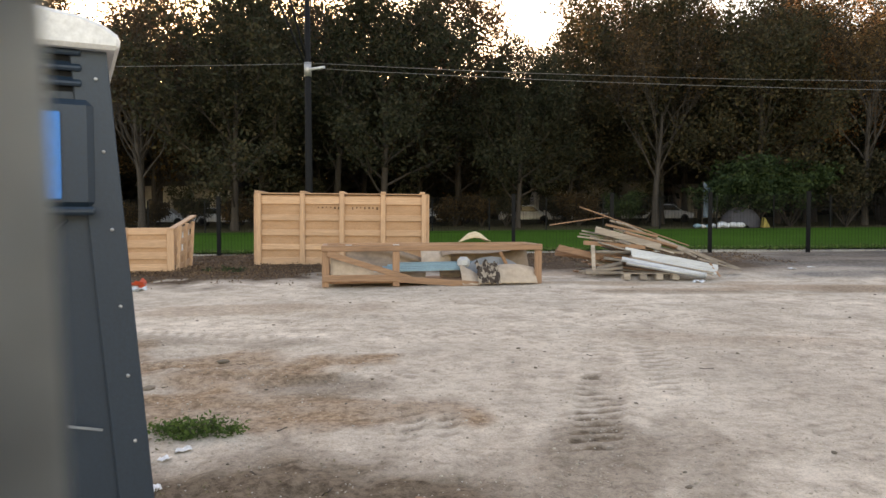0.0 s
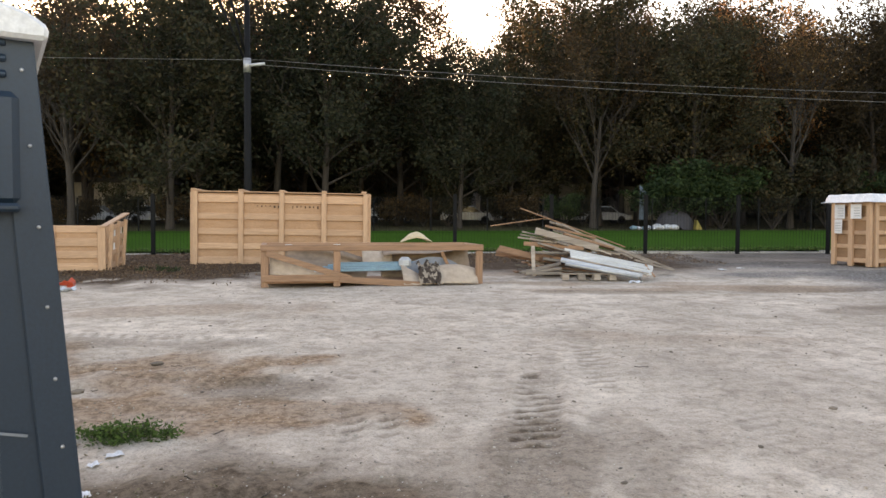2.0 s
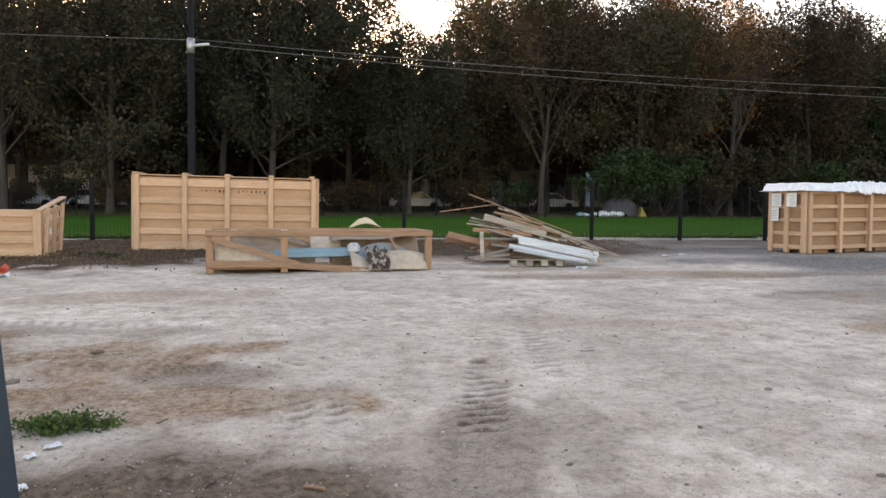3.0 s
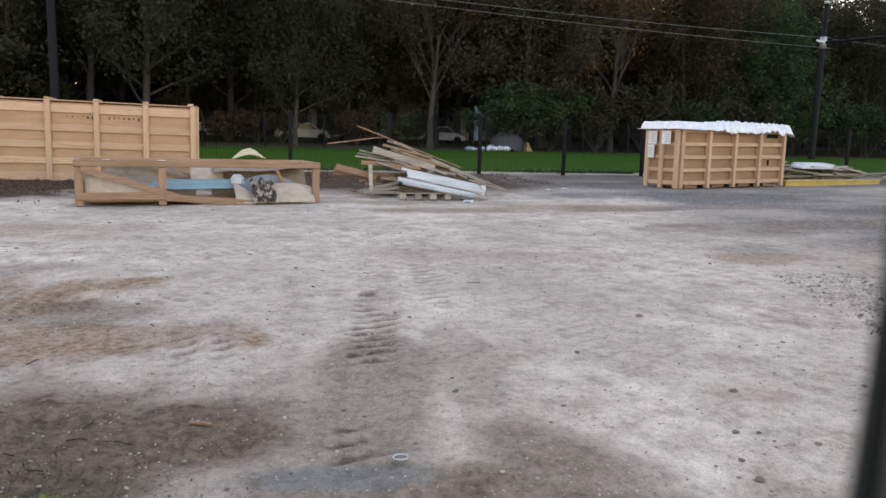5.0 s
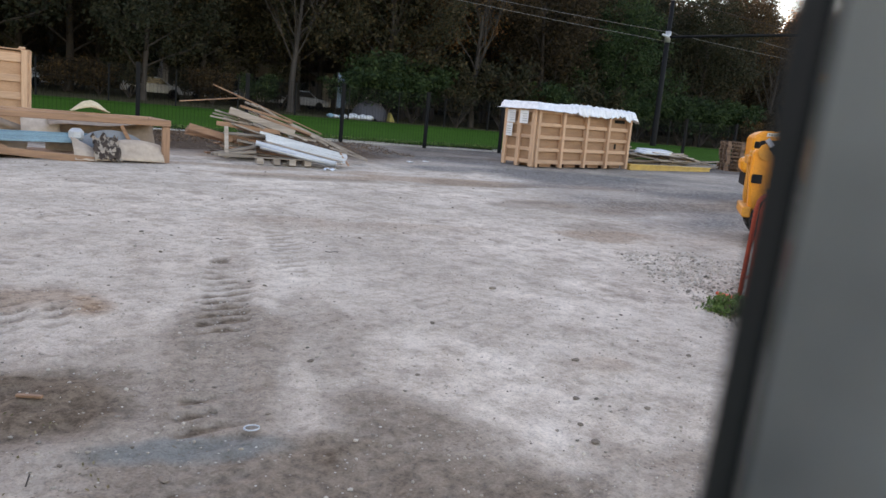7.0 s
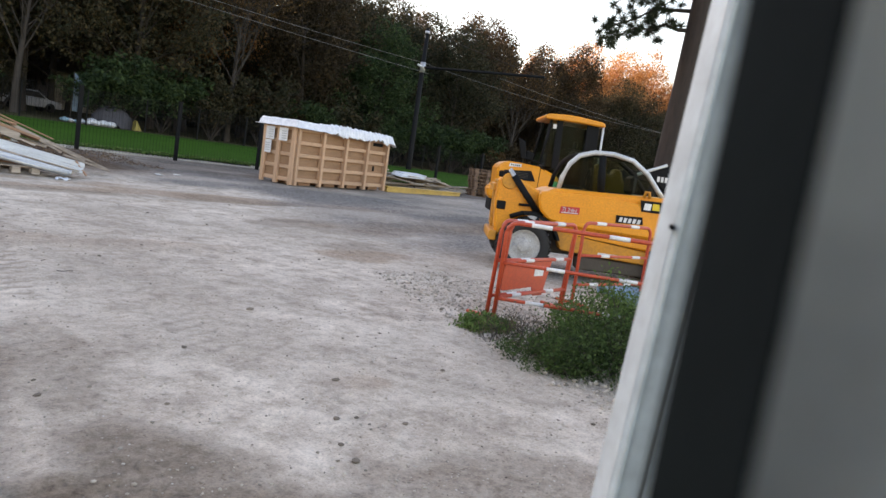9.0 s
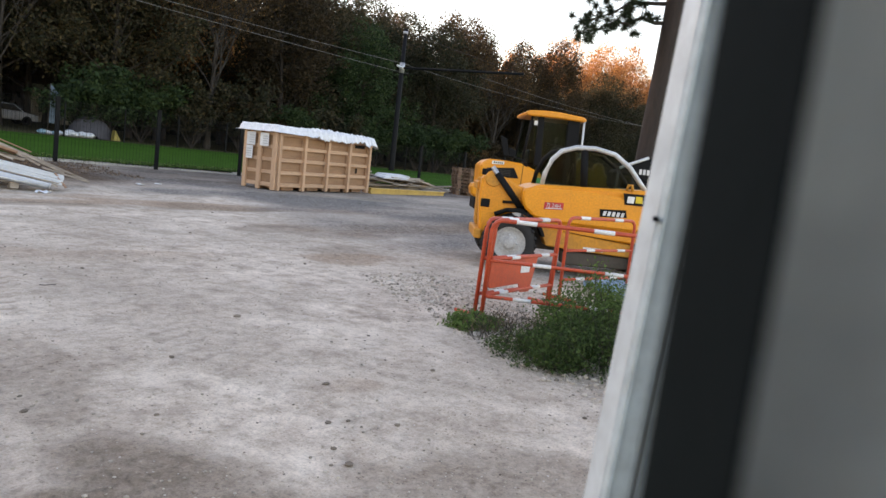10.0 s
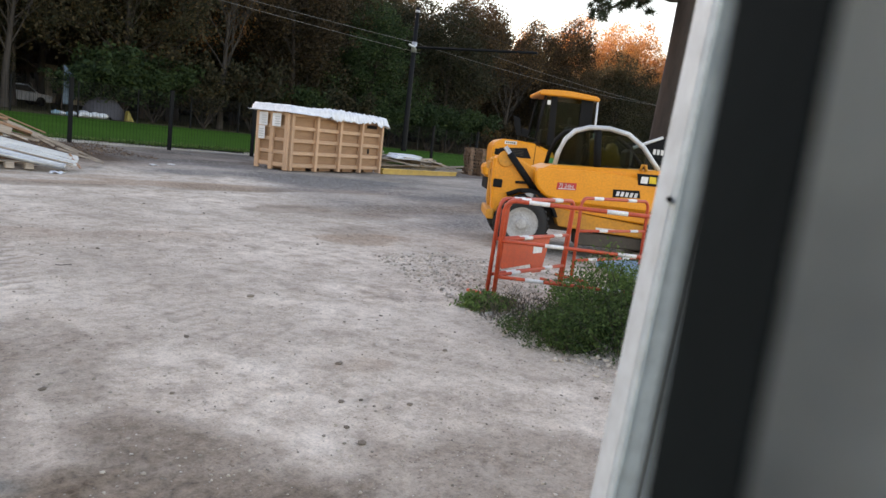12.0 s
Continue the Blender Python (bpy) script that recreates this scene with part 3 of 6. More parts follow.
def tree(seed, high, wide, bare, leaf, count, size, label, bark, low=0.22):
    """A broadleaf tree: forked trunk and limbs, and a ragged crown of small leaves."""
    rs, g = random.Random(seed), np.random.default_rng(seed)
    t = thing("tree", pose(0, 0, 0), label, "tree", "woodland trees")
    verts, faces, tips = [], [], []
    trunk_top = high * (0.62 if not bare else 0.5)
    pts, radii = [], []
    for i in range(9):
        u = i / 8
        pts.append((0.35 * math.sin(seed + u * 3) * u, 0.3 * math.cos(seed * 2 + u * 2) * u, -0.3 + u * trunk_top))
        radii.append(0.235 * (1 - 0.62 * u) * (1.35 if i == 0 else 1) * high / 16)
    tube_data(pts, radii, 9, verts, faces, False)
    for k in range(15):
        u = low + (1 - low) * (k + rs.random() * 0.8) / 15
        i = min(int(u * 8), 7)
        base = Vector(pts[i]).lerp(Vector(pts[i + 1]), u * 8 - i)
        a = k * 2.4 + rs.uniform(-0.5, 0.5)
        steep = 0.35 + 1.1 * u if not bare else 0.9 + u
        d = Vector((math.cos(a), math.sin(a), steep))
        branches(rs, base, d, wide * (0.62 - 0.22 * u) * rs.uniform(0.7, 1.15) * (1.25 if bare else 1), (0.062 if bare else 0.075) * (1.2 - 0.6 * u) * high / 16, 3 if bare else 2, verts, faces, tips, 0.75, 0.6 if not bare else 1.2)
    raw("trunk", verts, faces, bark, t, True)
    tips = np.array([tuple(p) for p in tips])
    extra = []
    for _ in range(int(len(tips) * 0.5)):
        a, u = rs.uniform(0, 6.283), rs.random()
        z = high * (low + (1 - low) * u)
        r = wide * 0.5 * math.sqrt(rs.random()) * (math.sin(math.pi * min(1, 0.18 + 0.8 * u)) ** 0.6)
        extra.append((r * math.cos(a), r * math.sin(a), z))
    if not bare:
        tips = np.vstack([tips, np.array(extra)])
    tips = tips[tips[:, 2] > high * low * 0.7]
    per = max(1, int(count / len(tips)))
    vs, fs = leaf_cloud(g, tips, per, (0.42, 0.42, 0.36), size)
    crown = new("crown", quick_mesh("crown", vs, fs, leaf))
    crown.parent = t
    return t


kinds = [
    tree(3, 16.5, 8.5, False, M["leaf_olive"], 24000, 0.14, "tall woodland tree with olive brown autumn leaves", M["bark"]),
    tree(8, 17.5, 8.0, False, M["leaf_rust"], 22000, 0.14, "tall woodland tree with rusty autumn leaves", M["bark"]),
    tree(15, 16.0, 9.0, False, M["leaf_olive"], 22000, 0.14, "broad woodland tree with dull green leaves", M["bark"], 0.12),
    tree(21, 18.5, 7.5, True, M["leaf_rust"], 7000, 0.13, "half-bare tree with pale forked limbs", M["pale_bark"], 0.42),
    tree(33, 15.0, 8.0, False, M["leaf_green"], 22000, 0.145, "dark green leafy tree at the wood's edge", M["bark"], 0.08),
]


gold = tree(52, 18.0, 8.0, False, M["leaf_sun_tinted"], 17000, 0.125, "tall tree with leaves tinted orange to stand for low sunlight", M["pale_bark"], 0.3)


def under_tree(seed, high, wide, count, size, leaf, label, name="shrub"):
    rs, g = random.Random(seed), np.random.default_rng(seed)
    t = thing(name, pose(0, 0, 0), label, "shrub", "undergrowth")
    verts, faces, tips = [], [], []
    for k in range(9):
        a = k * 0.7 + rs.uniform(-0.3, 0.3)
        branches(rs, Vector((0, 0, -0.1)), Vector((math.cos(a) * 0.6, math.sin(a) * 0.6, 1)), high * rs.uniform(0.45, 0.7), 0.05, 2, verts, faces, tips, 0.9, 0.4)
    raw("stem", verts, faces, M["bark"], t, True)
    tips = np.array([tuple(p) for p in tips])
    tips[:, :2] *= wide / high
    vs, fs = leaf_cloud(g, tips, max(1, int(count / len(tips))), (0.3, 0.3, 0.22), size)
    vs[:, 2] = np.maximum(vs[:, 2], 0.02)
    crown = new("crown", quick_mesh("crown", vs, fs, leaf))
    crown.parent = t
    return t


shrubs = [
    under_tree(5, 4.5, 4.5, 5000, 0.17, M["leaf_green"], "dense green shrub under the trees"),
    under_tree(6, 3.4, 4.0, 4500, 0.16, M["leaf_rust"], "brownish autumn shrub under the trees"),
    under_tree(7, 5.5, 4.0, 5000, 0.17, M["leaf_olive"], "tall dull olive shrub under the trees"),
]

# the wood stands in rows behind the far fence and runs on along it
rs = random.Random(2)
placed = set()


def plant(src, x, y, turn, s, drop=0.0):
    m = pose(x, y, gz(x, y) - drop, 0, 0, turn) @ Matrix.Diagonal((s, s, s * rs.uniform(0.94, 1.06), 1))
    if src.name not in placed:
        placed.add(src.name)
        src.matrix_basis = m
        return src
    made = copy_thing(src, pose(0, 0, 0))
    made.matrix_basis = m
    return made


FRONT = ((-32, 47, 0, 1.05), (-19.3, 46.5, 3, 0.92), (-13.2, 46.0, 2, 1.05), (-3.9, 47.0, 0, 1.05), (4.9, 47.5, 0, 0.74), (13.9, 47.5, 3, 0.86), (20.3, 47.0, 0, 0.92), (27.0, 46.5, 3, 0.84), (33.5, 47.5, 1, 0.9), (41, 47.0, 4, 0.8), (50, 46.5, 0, 0.85), (60, 47.5, 3, 0.8), (70, 47, 1, 0.85), (82, 47.5, 0, 0.85))
for x, y, k, s in FRONT:
    plant(kinds[k], x, y, rs.uniform(0, 360), s)
for row, y, step, mean in ((1, 53.5, 7.0, 0.94), (2, 60.0, 7.5, 1.0), (3, 67.0, 8.0, 1.02)):
    x = -56.0 + row * 2.6
    while x < 150:
        s = mean * rs.uniform(0.9, 1.08)
        if x < 36:
            s *= 1.12
        if x > 72:
            s *= 0.84
        if 0.3 < x * 54 / y < 8.5:
            s *= 0.7
        plant(kinds[rs.choice((0, 0, 1, 2, 3, 1) if x < 40 else (0, 1, 1, 2, 3, 1))], x + rs.uniform(-1.5, 1.5), y + rs.uniform(-1.8, 1.8), rs.uniform(0, 360), s)
        x += step * rs.uniform(0.85, 1.2)
for i in range(46):
    x = -40 + i * 2.5 + rs.uniform(-1, 1)
    k = rs.choice((0, 0, 2, 1) if x > 10 else (2, 1, 1, 2))
    y = rs.uniform(44.2, 46) if x > 16 else rs.uniform(50, 52)
    plant(shrubs[k], x, y, rs.uniform(0, 360), rs.uniform(0.65, 1.0) * (0.62 if x < 16 else 1))

# trees with the sunlight tinted into their leaves
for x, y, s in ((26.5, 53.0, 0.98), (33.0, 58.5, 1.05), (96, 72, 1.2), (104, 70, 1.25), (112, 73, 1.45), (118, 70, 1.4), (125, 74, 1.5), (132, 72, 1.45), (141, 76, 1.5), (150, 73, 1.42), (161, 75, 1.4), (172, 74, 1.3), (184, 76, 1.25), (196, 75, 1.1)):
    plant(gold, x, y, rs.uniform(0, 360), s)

# far woods, past counting: a backdrop added to block sky glints and low sun
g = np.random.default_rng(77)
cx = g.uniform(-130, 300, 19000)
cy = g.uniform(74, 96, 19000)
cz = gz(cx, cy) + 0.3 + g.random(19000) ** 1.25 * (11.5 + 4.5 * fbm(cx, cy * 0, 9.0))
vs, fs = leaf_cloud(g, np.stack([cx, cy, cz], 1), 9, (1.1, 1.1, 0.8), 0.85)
tagged(new("far_woods", quick_mesh("far_woods", vs, fs, M["leaf_olive"])), "backdrop of woodland foliage added to block sky and low sun", "woods", kind="stuff")

# street beyond the trees: parked cars and pale house walls glimpsed between trunks
car_paint = mat("pale_car_paint", (0.42, 0.45, 0.5), None, 3, 40, 0.35, 0.2)
dark_glass = mat("dark_glass", (0.015, 0.017, 0.02), None, 3, 40, 0.2)
rubber = mat("tyre_rubber", (0.02, 0.02, 0.021), (0.012, 0.012, 0.012), 6, 60, 0.85)
render_white = mat("pale_house_render", (0.62, 0.6, 0.58), None, 1.2, 30, 0.9)
slate = mat("roof_slate", (0.08, 0.075, 0.075), None, 2, 30, 0.8)


def far_car(x, y, turn):
    t = thing("car", pose(x, y, gz(x, y), 0, 0, turn), "pale parked car seen between trunks", "car", "parked cars")
    part("body", prism(((-2.1, 0.3), (2.1, 0.3), (2.15, 0.75), (1.2, 0.9), (0.5, 1.42), (-1.2, 1.42), (-1.9, 0.95), (-2.15, 0.8)), -0.85, 0.85), car_paint, t, bevel=0.05)
    for s in (-1, 1):
        part("window", prism(((1.0, 0.93), (0.45, 1.34), (-1.1, 1.34), (-1.6, 0.97)), s * 0.855 - 0.006, s * 0.855 + 0.006), dark_glass, t)
        for wx in (-1.35, 1.35):
            v, f = wheel_data(0.32, 0.2, s * 0.78, ((0.2, -0.1), (0.32, -0.08), (0.32, 0.08), (0.2, 0.1)))
            w = raw("wheel", v, f, rubber, t, True)
            w.location = (wx, 0, 0.32)
    return t


for x, y, turn in ((-22.5, 58.5, 4), (-17.5, 57.5, 8), (0.5, 58, 2), (6.5, 57, -3), (17.5, 57.5, 5), (12, 63, 0)):
    far_car(x, y, turn)


def house(x, y, w, high):
    t = thing("house", pose(x, y, gz(x, y)), "pale rendered house glimpsed behind the wood", "house", "houses behind the wood")
    wl_ = part("wall", boxed(0, w, 0, 7, -0.5, high), render_white, t)
    part("roof", prism(((-0.4, high), (w + 0.4, high), (w - 1.5, high + 2.6), (1.5, high + 2.6)), -0.4, 7.4), slate, t)
    for i in range(int(w / 2.4)):
        wd = part("window", boxed(0.9 + i * 2.4, 2.0 + i * 2.4, -0.05, 0.05, 0.9, 2.3), dark_glass, t)
    return t


for x, y, w, h in ((9, 71.5, 11, 3.6), (24, 72, 7, 3.4), (-30, 72, 9, 3.6)):
    house(x, y, w, h)


# ---- crates ----
def slats(parent, length, high, posts, rails, y, face, foot, post_w=0.12, proud=0.045, ends=True, wood="wood", skip=(), sheet=True):
    """One side of a crate in the x-z plane at y: sheet, rails and upright battens, proud towards face (-1 or 1)."""
    if sheet:
        part("side_panel", boxed(0.02, length - 0.02, min(y, y - face * 0.015), max(y, y - face * 0.015), foot + 0.02, high - 0.02), M["ply"], parent, "plywood side panel with rusty streaks")
    for i, (z0, z1) in enumerate(rails):
        if i in skip:
            continue
        a, b = y + face * 0.002, y + face * (0.002 + proud * 0.6)
        part("rail", boxed(0.01, length - 0.01, min(a, b), max(a, b), z0, z1), M[wood + "_x"], parent, bevel=0.006)
    for x in posts:
        a, b = y + face * 0.004, y + face * (0.03 + proud)
        part("batten", boxed(x - post_w / 2, x + post_w / 2, min(a, b), max(a, b), random.uniform(0.0, 0.015), high + random.uniform(0.0, 0.025)), M[wood + "_z"], parent, bevel=0.008)


def turned(parent, m):
    """Swing the parts added last to another side of their crate."""
    for o in [c for c in parent.children if "moved" not in c]:
        o.matrix_basis = m @ o.matrix_basis
        o["moved"] = 1


def settle(parent):
    for o in parent.children:
        o["moved"] = 1


def clear_marks(parent):
    for o in parent.children_recursive:
        if "moved" in o:
            del o["moved"]


random.seed(5)
FIVE = ((0.1, 0.28), (0.47, 0.61), (0.82, 0.97), (1.19, 1.34), (1.6, 1.78))
crate = thing("wooden_crate", pose(-4.62, 17.95, gz(-3, 18.2) - 0.01, 0, 0.6, 3.4), "large closed pine crate with battens, standing by the fence", "crate", "shipping crates")
slats(crate, 4.2, 1.84, (0.06, 1.13, 2.1, 3.12, 4.14), FIVE, 0.0, -1, 0.1, proud=0.07)
slats(crate, 4.2, 1.84, (0.06, 1.13, 2.1, 3.12, 4.14), FIVE, 1.25, 1, 0.1)
settle(crate)
for px in (0.0, 4.2):
    slats(crate, 1.25, 1.84, (0.1, 0.62, 1.15), FIVE, 0.0, 1 if px == 0 else -1, 0.1)
    turned(crate, pose(px, 0, 0, 0, 0, 90))
clear_marks(crate)
part("lid", boxed(-0.05, 4.25, -0.06, 1.31, 1.845, 1.875), M["ply"], crate, bevel=0.006)
for px in (0.02, 1.13, 2.1, 3.12, 4.1):
    part("lid_batten", boxed(px - 0.06, px + 0.06, -0.07, 1.32, 1.877, 1.925), M["wood_y"], crate, bevel=0.008)
part("base", boxed(0.05, 4.15, 0.02, 1.22, 0.08, 0.13), M["worn_x"], crate)
ink = mat("faded_ink", (0.12, 0.07, 0.04), None, 8, 40, 0.9)
for i in range(13):
    x = 1.5 + i * 0.1 + (0.25 if i > 5 else 0)
    part("stencil_mark", boxed(x, x + random.uniform(0.02, 0.05), -0.006, -0.001, 1.49 + random.uniform(-0.02, 0.03), 1.54), ink, crate)

# low crate, broken open, with its packing spilling out
low = thing("broken_crate", pose(-2.25, 13.42, yard_z(0, 13.9) - 0.01, 0, 0, 8.2), "broken open pine crate spilling brown packing sheets", "crate", "shipping crates")
LL, LD, LH = 4.2, 1.15, 0.78
for y, dz in ((0.0, 0.0), (LD, 0.0)):
    for x in ((0.07, 1.38, LL - 0.07) if y == 0 else (0.07, 1.4, 2.8, LL - 0.07)):
        part("batten", boxed(x - 0.065, x + 0.065, y - 0.05, y + 0.03, 0.0, LH - 0.12), M["worn_z"], low, bevel=0.01)
part("top_rail", boxed(0.0, LL, -0.08, 0.035, LH - 0.115, LH), M["worn_x"], low, bevel=0.012)
part("top_rail", boxed(0.0, LL, LD - 0.05, LD + 0.05, LH - 0.11, LH), M["worn_x"], low, bevel=0.012)
for x in (0.05, LL - 0.05):
    part("end_rail", boxed(x - 0.05, x + 0.05, 0.04, LD - 0.06, LH - 0.12, LH - 0.005), M["worn_y"], low, bevel=0.01)
    part("end_rail", boxed(x - 0.04, x + 0.04, 0.04, LD - 0.06, 0.1, 0.2), M["worn_y"], low, bevel=0.01)
part("bottom_rail", boxed(0.02, 1.5, -0.09, -0.052, 0.1, 0.23), M["worn_x"], low, bevel=0.008)
part("bottom_rail", boxed(0.0, 1.55, -0.02, 0.02, -0.06, 0.06, m=pose(1.42, -0.075, 0.14, 0, 4.5, -3)), M["worn_x"], low, "split bottom rail hanging loose", bevel=0.008)
part("brace", boxed(0, 1.62, -0.018, 0.018, -0.055, 0.055, m=pose(0.1, -0.075, 0.63, 0, 17.5, 0)), M["worn_x"], low, "diagonal brace", bevel=0.008)
part("brace", boxed(0, 0.75, -0.018, 0.018, -0.03, 0.03, m=pose(LL - 0.75, 0.3, 0.62, 0, 62, 10)), M["worn_x"], low, "thin broken brace", bevel=0.005)
part("floor_board", boxed(0.06, LL - 0.06, 0.02, LD - 0.04, 0.06, 0.1), M["worn_x"], low)
for x in (1.38, 0.5):
    part("staple_plate", boxed(x - 0.06, x + 0.06, -0.085, 0.04, LH + 0.001, LH + 0.006), M["white_board"], low)
kraft = mat("brown_kraft_sheet", (0.33, 0.245, 0.18), (0.2, 0.145, 0.105), 3, 9, 0.85, 0, 0.3, (1, 1, 1), 0.25)
pale_board = mat("pale_card_sheet", (0.52, 0.425, 0.345), (0.37, 0.295, 0.235), 3, 9, 0.85, 0, 0.2, (1, 1, 1), 0.2)


def sheet(name, parent, material, fn, nu, nv, thick=0.006, label=""):
    """A bent sheet of packing: fn(u, v) gives its places."""
    vs, fs = [], []
    for s in (0, 1):
        for j in range(nv + 1):
            for i in range(nu + 1):
                q = Vector(fn(i / nu, j / nv))
                vs.append((q.x, q.y + s * thick, q.z - s * thick * 0.5))
    k = (nu + 1) * (nv + 1)
    for j in range(nv):
        for i in range(nu):
            a = j * (nu + 1) + i
            fs.append((a, a + 1, a + nu + 2, a + nu + 1))
            fs.append((k + a + nu + 1, k + a + nu + 2, k + a + 1, k + a))
    rim = [i for i in range(nu + 1)] + [(nu + 1) * j + nu for j in range(1, nv + 1)] + [(nu + 1) * nv + i for i in range(nu - 1, -1, -1)] + [(nu + 1) * j for j in range(nv - 1, 0, -1)]
    for a, b in zip(rim, rim[1:] + rim[:1]):
        fs.append((b, a, a + k, b + k))
    return tagged(raw(name, vs, fs, material, parent, True), label)


def nz(a, b, c, k=1.0):
    return k * noise.noise((a, b, c))


sheet("packing_sheet", low, kraft, lambda u, v: (0.45 + u * 1.55 + 0.12 * v * u, LD - 0.12 - 0.5 * (1 - v) ** 1.5 + 0.05 * math.sin(v * 11 + u * 2) + nz(u * 4, v * 3, 1, 0.07), 0.14 + v * (0.56 - 0.5 * max(0, u - 0.45) ** 1.3) + 0.03 * math.sin(u * 5)), 24, 16, 0.006, "brown packing sheet sagging in folds")
sheet("packing_sheet", low, kraft, lambda u, v: (2.3 + u * 1.85, LD - 0.12 - 0.4 * (1 - v) + nz(u * 4, v * 3, 5, 0.07), 0.12 + v * (0.44 + 0.12 * u) + nz(u * 3, v * 3, 7, 0.05)), 20, 8)
sheet("packing_sheet", low, kraft, lambda u, v: (2.35 + u * 1.75, 0.62 + 0.42 * v + nz(u * 5, v * 2, 15, 0.04), 0.69 - 0.1 * math.sin(u * 3.1) * (1 - v) - 0.16 * (1 - u) ** 4 * (1 - v) + nz(u * 3, v * 3, 17, 0.03)), 22, 10, 0.006, "brown packing sheet hanging from the rail")
sheet("packing_sheet", low, pale_board, lambda u, v: (0.16 + u * 1.25, 0.06 + 0.12 * v + nz(u * 3, v, 9, 0.03), 0.2 + v * 0.42 * (1 - u) ** 0.7 + nz(u * 3, v * 2, 4, 0.02)), 16, 6, 0.006, "pale card torn to a triangle")
sheet("packing_sheet", low, pale_board, lambda u, v: (2.62 + u * 0.75, -0.2 + 0.5 * v + nz(u * 4, v * 3, 3, 0.06), 0.03 + 0.33 * math.sin(min(1, v * 1.15) * 1.5) * (0.75 + 0.25 * math.cos(u * 6)) + nz(u * 5, v * 5, 8, 0.05)), 14, 10, 0.006, "crumpled pale card lying over the edge")
sheet("packing_sheet", low, pale_board, lambda u, v: (3.1 + u * 0.98, -0.16 + 0.4 * v + nz(u * 2, v * 3, 33, 0.02), 0.05 + 0.3 * math.sin(min(1, v * 1.1) * 1.5) * (0.85 + 0.3 * math.sin(u * 2.8)) - 0.02 * u), 14, 10, 0.006, "bowed pale card sheet")
sheet("packing_sheet", low, mat("charred_card", (0.05, 0.035, 0.028), (0.5, 0.42, 0.34), 9, 16, 0.9, 0, 0.4, (1, 1, 1), 0.1, (0.46, 0.52)), lambda u, v: (2.92 + u * 0.42 + 0.05 * nz(v * 7, u * 5, 2), -0.23 + 0.35 * v, 0.05 + 0.33 * math.sin(min(1, v * 1.1) * 1.5) + nz(u * 9, v * 9, 12, 0.16)), 14, 12, 0.005, "torn and blackened card")
foam = mat("blue_grey_profile", (0.2, 0.35, 0.43), (0.14, 0.25, 0.31), 3, 40, 0.6, 0, 0.1)
for i in range(5):
    part("blue_profile", boxed(0, 1.75, -0.035, 0.035, -0.02, 0.02, m=pose(0.95 + 0.1 * i, 0.24 + 0.09 * i, 0.27 + 0.03 * i, 0, -0.6, 3 - i)), foam, low, "long blue grey profile", bevel=0.006)
part("slab", prism([(3.1 + 0.62 * math.cos(a) * (1.0 if math.cos(a) > 0 else 0.9) + 0.2, 0.16 + 0.36 * math.sin(a)) for a in [math.pi * k / 14 for k in range(15)]], 0.4, 0.46), mat("grey_foam_slab", (0.26, 0.3, 0.36), None, 3, 40, 0.7), low, "grey rounded foam slab")
part("bag", boxed(2.62, 2.86, 0.32, 0.5, 0.3, 0.52), M["white_board"], low, "crumpled pale plastic bag", bevel=0.06)
sheet("packing_sheet", low, pale_board, lambda u, v: (1.95 + u * 0.6, 0.7 + 0.3 * v, 0.3 + 0.42 * v + nz(u * 4, v * 4, 21, 0.07)), 10, 8, 0.006, "torn pale card")
sheet("packing_bag", low, mat("cream_sacking", (0.62, 0.52, 0.36), (0.42, 0.33, 0.22), 4, 40, 0.9), lambda u, v: (2.8 + u * 0.62, LD - 0.1 + 0.35 * v, LH + 0.02 + 0.2 * math.sin(u * 3.14) * math.sin(0.4 + v * 2.4) + nz(u * 5, v * 5, 31, 0.03)), 12, 8, 0.01, "cream sacking heaped on the rail")
part("tin", boxed(0.95, 1.09, 0.1, 0.2, 0.23, 0.29), M["white_board"], low, "small white tin", bevel=0.02)

# open crate with a slanting end by the left of the yard
left = thing("open_crate", pose(-8.38, 16.2, gz(-7, 16.5), 0, 0, 7), "open pine crate with a broken slanting end", "crate", "shipping crates")
THREE = ((0.08, 0.25), (0.36, 0.52), (0.62, 0.8), (0.92, 1.06))
slats(left, 2.3, 1.06, (0.06, 1.2, 2.22), THREE, 0.0, -1, 0.06, 0.16)
slats(left, 2.3, 1.06, (0.06, 1.2, 2.22), THREE, 1.5, 1, 0.06, 0.14)
settle(left)
slats(left, 1.5, 1.1, (0.1, 0.75, 1.42), ((0.08, 0.22), (0.38, 0.5), (0.66, 0.8), (0.95, 1.07)), 0.0, -1, 0.06, 0.1, sheet=False)
turned(left, pose(2.3, 0.0, 0, 0, 0, 90) @ Matrix(((1, 0, 0, 0), (0, 1, 0, 0), (0.16, 0, 1, 0), (0, 0, 0, 1))))
clear_marks(left)
part("top_rail", boxed(0, 1.75, -0.07, 0.07, -0.02, 0.02, m=pose(2.26, -0.1, 1.05, 0, -10, 86)), M["wood_x"], left, "loose top board", bevel=0.006)
part("floor_board", boxed(0.03, 2.27, 0.03, 1.47, 0.03, 0.07), M["worn_x"], left)
paper = mat("white_paper", (0.75, 0.76, 0.78), (0.6, 0.61, 0.63), 5, 50, 0.8, 0, 0.05)
for y, z in ((0.35, 0.72), (0.95, 0.78), (0.3, 0.45)):
    part("paper_label", boxed(2.352, 2.356, y, y + 0.26, z, z + 0.3), paper, left, "white shipping document")
part("skirt_board", boxed(-0.2, 2.3, -0.25, -0.1, 0.0, 0.03), M["worn_x"], left, bevel=0.004)

